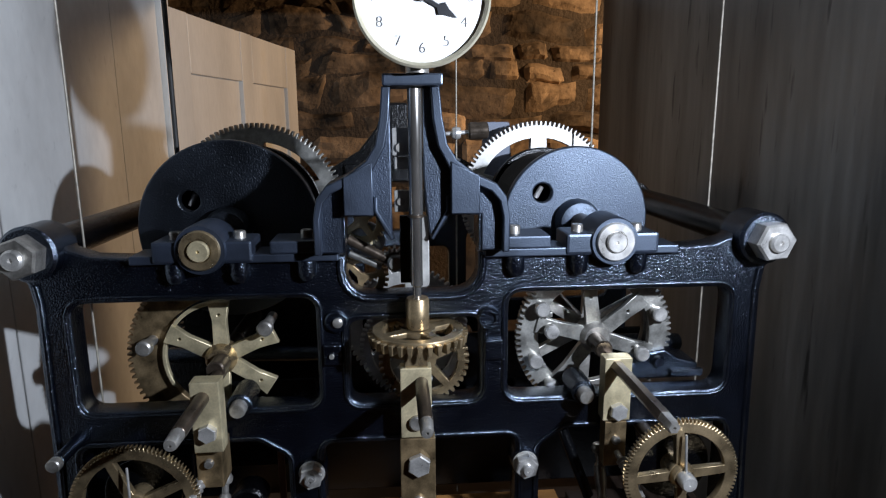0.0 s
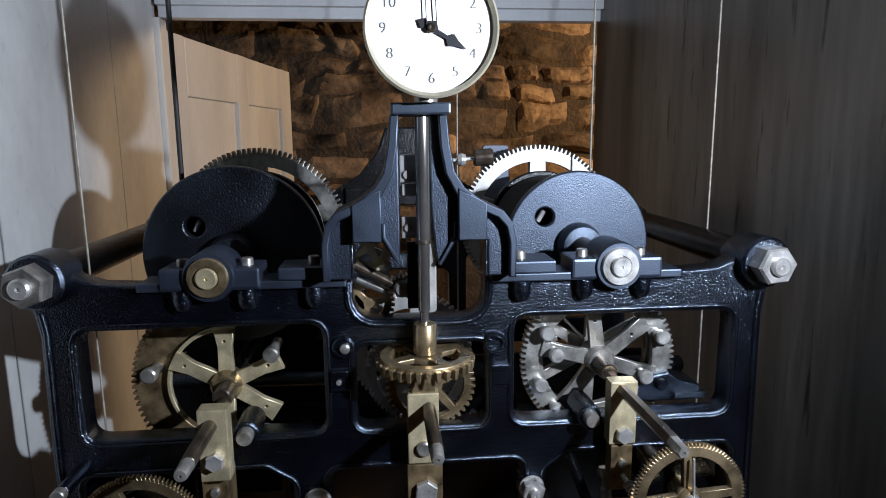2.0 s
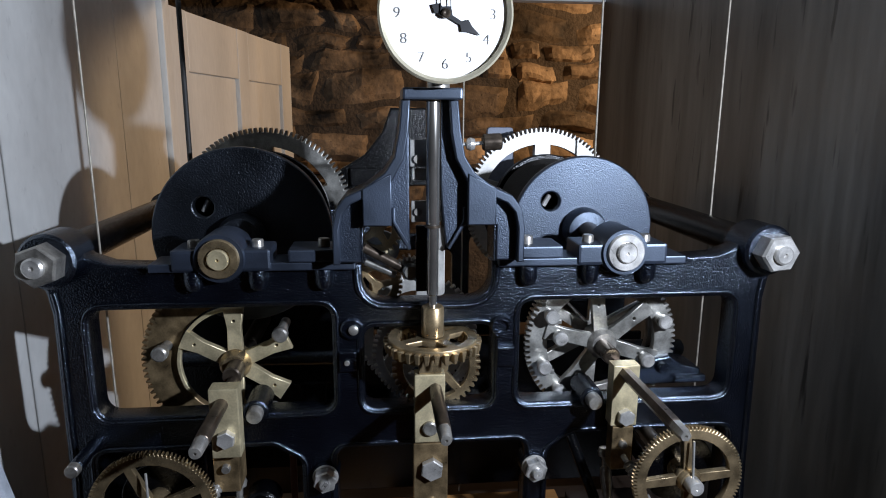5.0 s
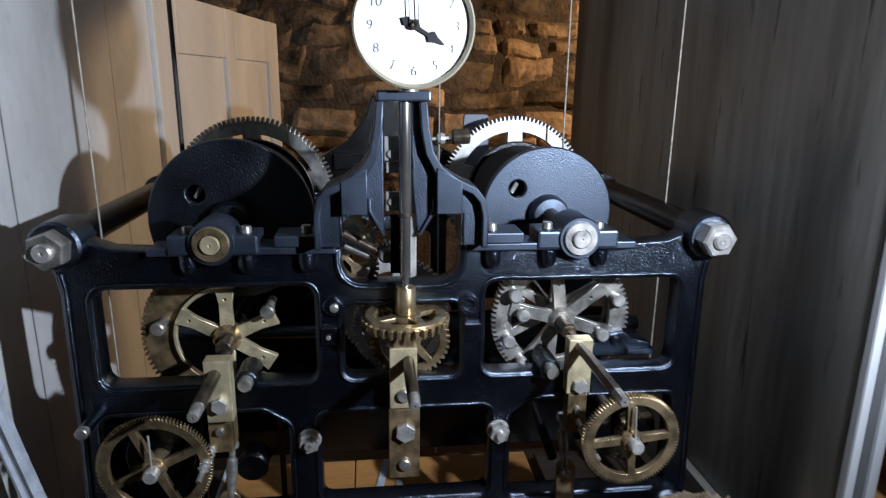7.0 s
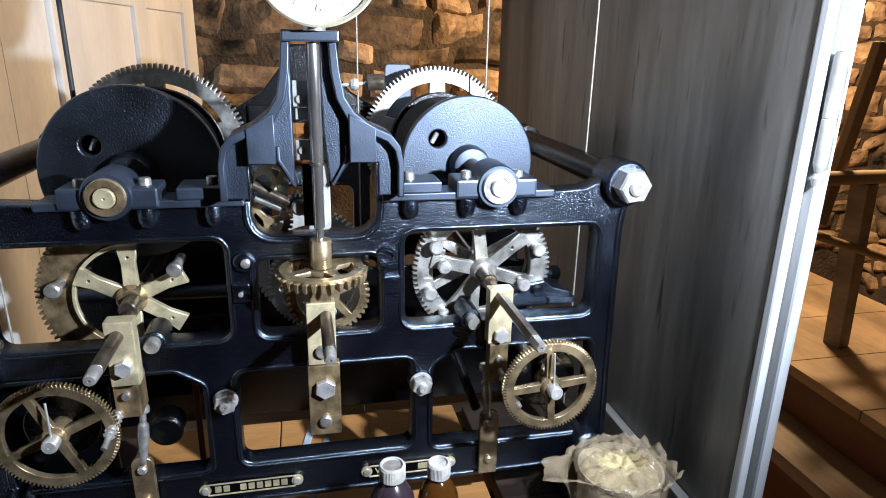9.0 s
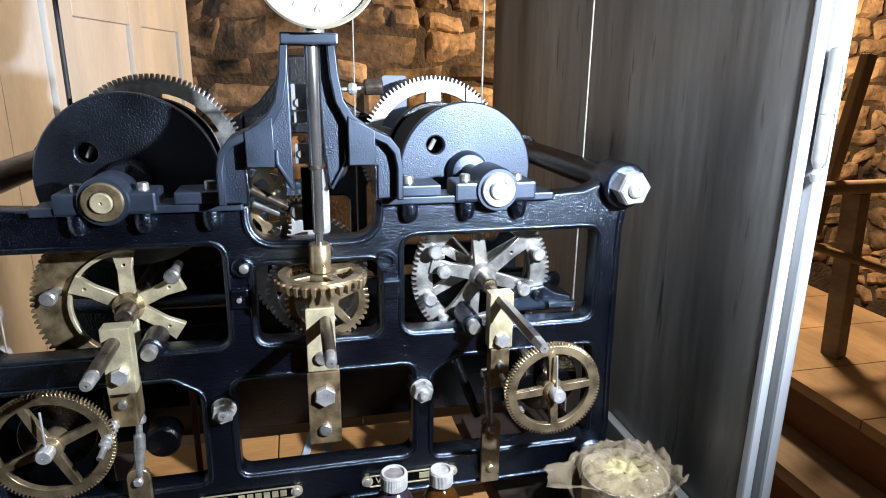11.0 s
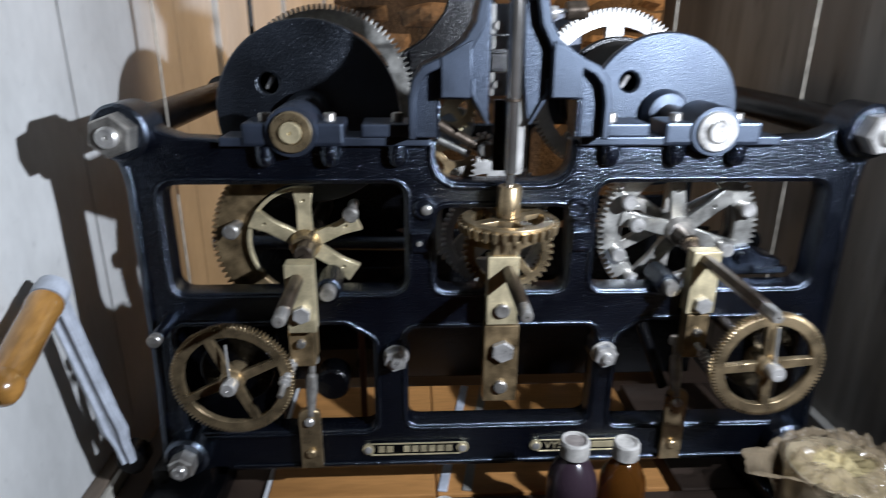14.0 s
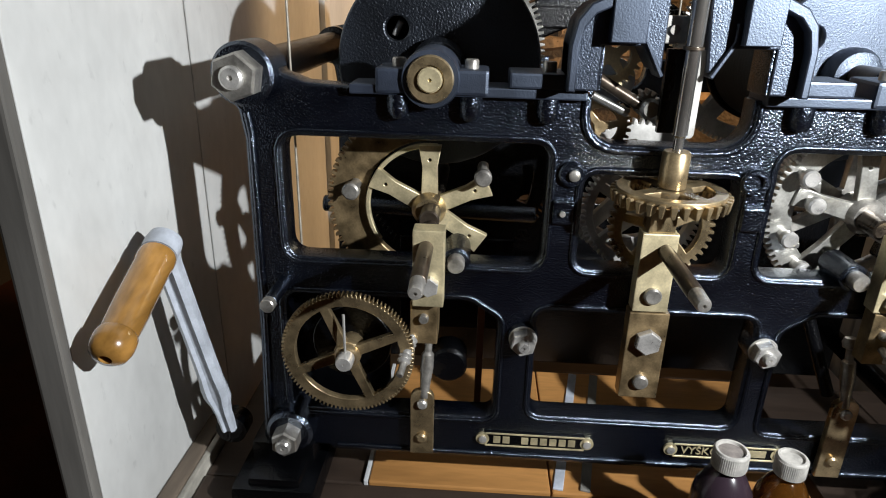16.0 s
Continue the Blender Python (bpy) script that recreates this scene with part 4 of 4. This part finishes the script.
def setting_wheel(x, z, y, r, spokes, turn, teeth, lean):
    w = part("setting_wheel", gear(x, z, y, y + 0.008, r - 0.0032, r, teeth, r - 0.0135, 0.0135, spokes, 0.0085, turn, lean), BRASS, clock, "brass toothed setting wheel")
    part("wheel_hub", lathe([(0.0, -0.03), (0.0125, -0.03), (0.0125, 0.003), (0.0105, 0.006), (0, 0.006)], (x, y, z), "y", 28), BRASS, w)
    part("hub_cap", lathe([(0.0085, 0.005), (0.0085, 0.017), (0.0070, 0.0195), (0.001, 0.0198), (0, 0.0185)], (x, y, z), "y", 24), STEEL, w, "turned steel hub cap")
    part("pointer", rod((x, y - 0.009, z + 0.006), (x - 0.001, y - 0.006, z + 0.047), 0.0013, 8), STEEL_WHITE, w)
    part("wheel_arbor", rod((x, y + 0.02, z), (x, 0.03, z), 0.0075), STEEL_DARK, w)
    part("inner_plate", plate([circle(x, z, 0.040, 40)], y + 0.024, y + 0.030, 0.001), SOOT, w)
    return w


setting_wheel(-0.292, 1.113, -0.058, 0.0655, 4, radians(24), 96, 0.1)
setting_wheel(0.267, 1.146, -0.104, 0.0595, 4, radians(5), 90, 0.0)
for s in (-1, 1):
    # worm that drives the wheel, and its steep rod down to the strap
    prof = [(0.0, 0.0)] + [((0.0042, 0.0068)[k % 2], 0.0026 * k) for k in range(15)] + [(0.0, 0.037)]
    way = Vector((s * 0.010, -0.056, -0.024)).to_track_quat("Z", "Y").to_matrix().to_4x4()
    part("worm", lathe(prof, (s * 0.230, -0.034, 1.126), turn=way, seg=16), STEEL, clock)
    part("worm_rod", rod((s * 0.228, -0.024, 1.13), (s * 0.238, -0.08, 1.106), 0.0035), STEEL_WORN, clock)
    st = part("strap", plate([rounded([(s * 0.222 - 0.013, 0.961), (s * 0.222 + 0.013, 0.961), (s * 0.222 + 0.013, 1.052 + s * 0.008), (s * 0.222 - 0.013, 1.052 + s * 0.008)], [0.001, 0.001, 0.0125, 0.0125])], -0.012, -0.004, 0.001), BRASS, clock, "dull brass strap")
    part("strap_screw", lathe([(0.0058, 0), (0.0058, 0.003), (0.004, 0.0048), (0, 0.005)], (s * 0.222, -0.012, 1.036 + s * 0.008), "y", 16), STEEL, st)
    part("strap_screw", lathe([(0.0062, 0), (0.0062, 0.003), (0.004, 0.0048), (0, 0.005)], (s * 0.222, -0.012, 0.984), "y", 16), BRASS, st)
    way = Vector((-s * 0.003, 0.010, 0.053)).to_track_quat("Z", "Y").to_matrix().to_4x4()
    part("strap_rod", lathe([(0, 0), (0.0045, 0), (0.0052, 0.012), (0.0072, 0.035), (0.0066, 0.05), (0.004, 0.053), (0.0038, 0.064), (0.0075, 0.066), (0.0082, 0.071), (0.006, 0.076), (0, 0.077)], (s * 0.22, -0.010, 1.043 + s * 0.008), turn=way, seg=20), STEEL_WORN, st)


def name_plate(x, words):
    p = part("name_plate", plate([rrect(x - 0.0555, x + 0.0555, 0.9705, 0.9885, 0.002)], -0.0032, 0.0, 0.0006), SOOT, clock, "black and brass name plate")
    part("plate_border", plate([rrect(x - 0.0555, x + 0.0555, 0.9705, 0.9885, 0.002), rrect(x - 0.0535, x + 0.0535, 0.9725, 0.9865, 0.001)], -0.0042, -0.003, 0.0003), BRASS_PALE, p)
    for s in (-1, 1):
        part("plate_lug", lathe([(0.0075, 0), (0.0075, 0.003), (0, 0.0032)], (x + s * 0.058, -0.0005, 0.9795), "y", 20), BRASS_PALE, p)
        part("plate_screw", lathe([(0.0045, 0.002), (0.0045, 0.005), (0, 0.0058)], (x + s * 0.058, -0.0005, 0.9795), "y", 16), STEEL, p)
    if words:
        lettering(words, 0.0135, (x - 0.026, -0.0036, 0.9795), BRASS_PALE, "lettering", p, 0.0005)
        part("bar", box(x + 0.012, x + 0.045, -0.0042, -0.003, 0.9755, 0.984, 0.0003), BRASS_PALE, p)
    else:
        for i in range(9):
            if i != 2:
                a = -0.046 + i * 0.0104
                part("bar", box(x + a, x + a + 0.0078, -0.0042, -0.003, 0.9752, 0.984, 0.0003), BRASS_PALE, p)


name_plate(-0.096, "")
name_plate(0.112, "VYŠKO")

# ---- winding crank hung on the left foot ----
crank = thing("winding_crank", "grey painted winding crank with a turned wooden handle beside the clock", "crank", (-0.44, 0.03, 0.93))
top, low, end = Vector((-0.480, -0.026, 1.204)), Vector((-0.448, 0.004, 0.965)), Vector((-0.478, -0.150, 1.149))
d = low - top
bm = bmesh.new()
rows = []
for f, w, t in ((0.0, 0.0115, 0.008), (0.08, 0.0115, 0.008), (0.35, 0.0115, 0.0075), (0.58, 0.0118, 0.007), (0.68, 0.0125, 0.007), (0.74, 0.0145, 0.007), (0.79, 0.0145, 0.007), (0.84, 0.0105, 0.0065), (0.89, 0.0085, 0.006), (1.0, 0.0080, 0.006)):
    c = top + d * f
    fr = Vector((0, -1, 0.1)).normalized()
    sd = fr.cross(d.normalized())
    rows.append([bm.verts.new(c + sd * a * w + fr * b * t) for a, b in ((-1, -1), (-1, 0.5), (-0.55, 1), (-0.3, 0.45), (0.3, 0.45), (0.55, 1), (1, 0.5), (1, -1))])
for a, b in zip(rows, rows[1:]):
    for i in range(8):
        bm.faces.new((a[i], a[(i + 1) % 8], b[(i + 1) % 8], b[i]))
bm.faces.new(rows[0]), bm.faces.new(rows[-1])
bmesh.ops.recalc_face_normals(bm, faces=bm.faces[:])
part("crank_arm", smooth(bm, 40), GREY_PAINT, crank, "grey painted iron crank arm")
part("socket", lathe([(0, -0.02), (0.018, -0.02), (0.018, 0.004), (0, 0.005)], (-0.448, 0.012, 0.962), "y", 24), SOOT, crank)
g = (end - top).normalized()
turn = g.to_track_quat("Z", "Y").to_matrix().to_4x4()
part("ferrule", lathe([(0, -0.012), (0.0165, -0.012), (0.0178, -0.004), (0.0178, 0.008), (0, 0.009)], top, turn=turn, seg=28), GREY_PAINT, crank)
part("grip", lathe([(0, 0.009), (0.0168, 0.009), (0.0184, 0.013), (0.0184, 0.021), (0.0174, 0.027), (0.0176, 0.05), (0.0174, 0.08), (0.0166, 0.1), (0.0163, 0.105), (0.0180, 0.1075), (0.0187, 0.113), (0.0184, 0.120), (0.0160, 0.1275), (0.011, 0.1315), (0.0056, 0.1325), (0.005, 0.126), (0, 0.126)], top, turn=turn, seg=32), GRIP, crank, "varnished turned wooden grip")

# ---- ropes and wires ----


def cable(name, pts, r, mat, label):
    return tagged(part(name, tube(pts, r, False, 2), mat), label, "cable")


cable("steel_cable", [(0.404, 0.15, 1.83), (0.404, 0.15, 0.885)], 0.0014, ROPE, "thin pale steel wire hanging from the case top")
cable("steel_cable", [(0.287, 0.30, 1.83), (0.287, 0.30, 1.415)], 0.0017, ROPE, "twisted steel cable running up from the drum")
cable("drum_rope", [(-0.288, 0.158, 1.83), (-0.288, 0.158, 1.42)], 0.0032, ROPE_DARK, "dark tarred rope running up from the drum")
cable("steel_cable", [(-0.362, 0.05, 1.83), (-0.362, 0.05, 1.35), (-0.362, 0.05, 0.90)], 0.0013, ROPE, "thin pale steel wire hanging from the case top")
cable("steel_cable", [(0.078, 0.30, 1.83), (0.078, 0.30, 0.885)], 0.0013, ROPE, "thin pale steel wire hanging from the case top")


# ---- oil bottles and the grease tub on the front beam ----
def oil_bottle(x, y, top, glass, label, cap_r, body_r):
    z0 = 0.90
    b = thing("oil_bottle", label, "bottle", (x, y, z0), group="oil bottles before the clock")
    h = top - z0
    part("bottle_body", lathe([(0, 0), (body_r - 0.003, 0), (body_r, 0.004), (body_r, h - 0.055), (body_r * 0.93, h - 0.045), (body_r * 0.66, h - 0.030), (cap_r * 0.8, h - 0.024), (cap_r * 0.8, h - 0.006), (0, h - 0.006)], (x, y, z0), "z", 36), glass, b)
    bm = lathe([(0.0, -0.019), (cap_r, -0.019), (cap_r, -0.0015), (cap_r - 0.001, 0), (cap_r - 0.003, 0), (cap_r - 0.0035, -0.003), (0, -0.003)], (x, y, top), "z", 48)
    c = part("cap", bm, CAP, b, "white plastic screw cap")
    part("cap_liner", lathe([(cap_r - 0.0038, -0.0028), (0, -0.0022)], (x, y, top), "z", 32), LINER if cap_r > 0.015 else CAP, c)
    for i in range(54):
        a = 2 * math.pi * i / 54
        part("ridge", box(x + cap_r * math.cos(a) - 0.00042, x + cap_r * math.cos(a) + 0.00042, y + cap_r * math.sin(a) - 0.00042, y + cap_r * math.sin(a) + 0.00042, top - 0.018, top - 0.002), CAP, c)
    return b


oil_bottle(0.077, -0.09, 1.052, DARK_GLASS, "dark brown oil bottle with a stained white cap", 0.0157, 0.028)
oil_bottle(0.135, -0.088, 1.046, AMBER, "amber glass oil bottle with a white cap", 0.0140, 0.026)
for x, y, z in ((-0.066, -0.105, 0.985), (-0.1, -0.112, 0.974)):
    b = thing("small_bottle", "small pale plastic bottle with a round cap", "bottle", (x, y, 0.9), group="small bottles before the clock")
    part("bottle_body", lathe([(0, 0), (0.014, 0), (0.015, 0.003), (0.015, z - 0.9 - 0.03), (0.009, z - 0.9 - 0.02), (0, z - 0.9 - 0.02)], (x, y, 0.9), "z", 24), LINER, b)
    part("cap", lathe([(0, -0.022), (0.0135, -0.022), (0.0135, -0.004), (0.011, 0), (0, 0.001)], (x, y, z), "z", 24), CAP, b)


def grease_tub():
    x, y, z = 0.372, -0.105, 0.90
    t = thing("grease_tub", "tub of yellow grease wrapped in crumpled clear film", "tub", (x, y, z))
    part("tub", lathe([(0, 0), (0.048, 0), (0.05, 0.004), (0.053, 0.112), (0.0545, 0.114), (0.0545, 0.118), (0.052, 0.118), (0.0505, 0.108), (0, 0.108)], (x, y, z), "z", 40), CREAM, t)

    def sheet(profile, amp, seed, flaps, n=120):
        bm = bmesh.new()
        rings = []
        for k, (r, h) in enumerate(profile):
            ring = []
            for i in range(n):
                a = 2 * math.pi * i / n
                p = Vector((math.cos(a), math.sin(a), 0))
                q = Vector((p.x * r * 60, p.y * r * 60, h * 60 + seed))
                ridge = 1 - 2 * abs(noise.noise(q)) - 1.2 * abs(noise.noise(q * 2.3))
                rr = r + amp * 0.8 * noise.noise(q * 0.7 + Vector((9, 0, 0)))
                hh = h + amp * ridge
                for fa, reach, lift, wide in flaps:
                    w = max(0.0, math.cos(a - radians(fa))) ** wide
                    f = w * (k / (len(profile) - 1))
                    rr += reach * f * (1 + 0.5 * ridge)
                    hh += lift * f * (1 + 0.4 * ridge)
                ring.append(bm.verts.new((x + p.x * rr, y + p.y * rr, z + hh)))
            rings.append(ring)
        for a, b in zip(rings, rings[1:]):
            for i in range(n):
                bm.faces.new((a[i], a[(i + 1) % n], b[(i + 1) % n], b[i]))
        return smooth(bm, 22)

    part("grease", sheet([(0.0500, 0.104), (0.046, 0.111), (0.040, 0.113), (0.034, 0.114), (0.028, 0.114), (0.022, 0.115), (0.016, 0.115), (0.010, 0.115), (0.004, 0.115), (0.0002, 0.115)], 0.0045, 2.0, ()), GREASE, t, "lumpy yellow grease")
    part("film_wrap", sheet([(0.0555, 0.06), (0.056, 0.075), (0.057, 0.09), (0.058, 0.105), (0.058, 0.113), (0.059, 0.118), (0.060, 0.121), (0.062, 0.122), (0.064, 0.121)], 0.008, 5.0,
                            ((172, 0.040, -0.010, 14), (-38, 0.006, 0.008, 6), (30, 0.004, 0.004, 8))), FILM, t, "crumpled clear plastic film")
    part("film_fold", sheet([(0.058, 0.112), (0.054, 0.122), (0.047, 0.126), (0.040, 0.1245), (0.032, 0.123), (0.024, 0.122)], 0.009, 8.0,
                            ((-30, 0.0, 0.012, 2), (-60, 0.01, 0.006, 6))), FILM, t, "crumpled clear plastic film")


grease_tub()


# ---- beyond the case: landing, rails and rubble walls ----
landing = thing("landing", "pale timber landing with brown riser and edge step", "platform", (2.0, 0.9, 0.0))
for i in range(8):
    part("plank", box(1.5, 2.25, -0.35 + i * 0.3, -0.053 + i * 0.3, 0.535, 0.57, 0.002), PINE_PALE, landing)
part("riser", box(1.53, 1.56, -0.35, 2.05, 0.36, 0.534, 0.002), RED_TIMBER, landing, "red-brown painted riser")
part("edge_step", box(1.34, 1.528, -0.35, 2.05, 0.345, 0.39, 0.004), WOOD_LEDGE, landing)
part("step_front", box(1.37, 1.40, -0.35, 2.05, 0.0, 0.344, 0.004), RED_TIMBER, landing)
for y in (-0.2, 0.8, 1.8):
    part("landing_post", box(2.0, 2.08, y, y + 0.08, 0, 0.534, 0.003), WOOD_DARK, landing)

railing = thing("railing", "pale timber stair railing on the landing", "railing", (1.76, 0.9, 0.57))
bm = box(-0.026, 0.026, -0.03, 0.03, 0.0, 0.575, 0.004)
bm.transform(pose(1.765, 0.93, 0.57, 0, -4, 12))
part("post", bm, WOOD_LEDGE, railing)
part("top_rail", rod((1.30, 0.90, 1.163), (2.25, 0.90, 1.168), 0.022, 14), PINE_PALE, railing)
part("middle_rail", rod((1.30, 0.895, 1.065), (2.25, 0.895, 0.765), 0.014, 12), PINE_PALE, railing)
bm = box(-0.019, 0.019, -0.016, 0.016, 0.0, 0.57, 0.004)
bm.transform(pose(1.607, 0.945, 1.004, 0, 9.2, 0))
part("brace", bm, PINE_PALE, railing)


def rubble_wall(name, label, place, length, z0, z1, hmin, hmax, wmin, wmax, seed, rz=0.0, rough=0.018):
    """Mortar bed with single rough stones in uneven courses; the face looks along -y before turning."""
    rnd = random.Random(seed)
    m = pose(*place, 0, 0, rz)
    bm = box(0, length, 0.0, 0.25, 0.0, 2.9)
    bm.transform(m)
    wall = structure(name, bm, MORTAR, label)
    z, count = z0, 0
    while z < z1:
        h = rnd.uniform(hmin, hmax)
        x = -rnd.uniform(0, wmax)
        while x < length:
            w = rnd.uniform(wmin, wmax) * (0.7 + h / hmax * 0.5)
            if count < 300:
                zz = z + rnd.uniform(-0.018, 0.018)
                q = bmesh.new()
                nx, nz = 6, 4
                grid = []
                cut = [rnd.uniform(0.0, 0.35) for _ in range(4)]
                for j in range(nz + 1):
                    row = []
                    for i in range(nx + 1):
                        u, v = i / nx, j / nz
                        px = x - 0.003 + u * (w + 0.004)
                        pz = zz - 0.004 + v * (h + 0.007)
                        px += h * 0.3 * ((cut[0] * (1 - v) + cut[1] * v) * (1 - u) - (cut[2] * (1 - v) + cut[3] * v) * u)
                        px, pz = (px + 0.07 * noise.noise(Vector((px * 3.1, pz * 4.0, seed + 7))),
                                  pz + 0.065 * noise.noise(Vector((px * 2.3, pz * 2.6, seed))) + rough * 0.8 * noise.noise(Vector((px * 9, pz * 9, seed + 3))))
                        edge = min(u, 1 - u, v * 1.0, (1 - v) * 1.0)
                        k = noise.noise(Vector((px * 9, pz * 14, seed + count))) + 0.5 * noise.noise(Vector((px * 28, pz * 30, seed)))
                        py = -0.008 - 0.013 * min(1, edge * 6) ** 0.5 + rough * 0.8 * k - 0.007 * cut[0] * 3
                        row.append(q.verts.new((px, min(py, -0.004) if edge > 0 else 0.012, pz)))
                    grid.append(row)
                for a, b in zip(grid, grid[1:]):
                    for i in range(nx):
                        q.faces.new((a[i], a[i + 1], b[i + 1], b[i]))
                for f in q.faces:
                    f.smooth = rnd.random() < 0.45
                q.transform(m)
                part("stone", q, STONE, wall)
                count += 1
            x += w
        z += h
    return wall


rubble_wall("wall_north", "rough brown quarry stone wall in uneven courses", (-1.5, BACK, 0), 3.6, 1.0, 2.3, 0.06, 0.17, 0.11, 0.44, 5, rough=0.030)
rubble_wall("wall_east", "rough rubble stone wall beside the landing", (3.3, 2.6, 0), 3.2, 0.2, 2.0, 0.06, 0.12, 0.07, 0.20, 9, -90, 0.035)
structure("wall_north_west", box(-2.6, -1.5, BACK + 0.02, BACK + 0.25, 0, 2.9), BOUNCE_CUT, "unseen plaster wall beside the stone, darkened to cut bounced light")
rubble_wall("wall_north_east", "rough brown rubble stone wall behind the landing", (2.1, BACK + 0.005, 0), 1.2, 0.4, 2.1, 0.07, 0.15, 0.1, 0.3, 12)
structure("wall_east_south", box(3.31, 3.55, -3.2, -0.6, 0, 2.9), BOUNCE_CUT, "unseen plaster east wall, darkened to cut bounced light")
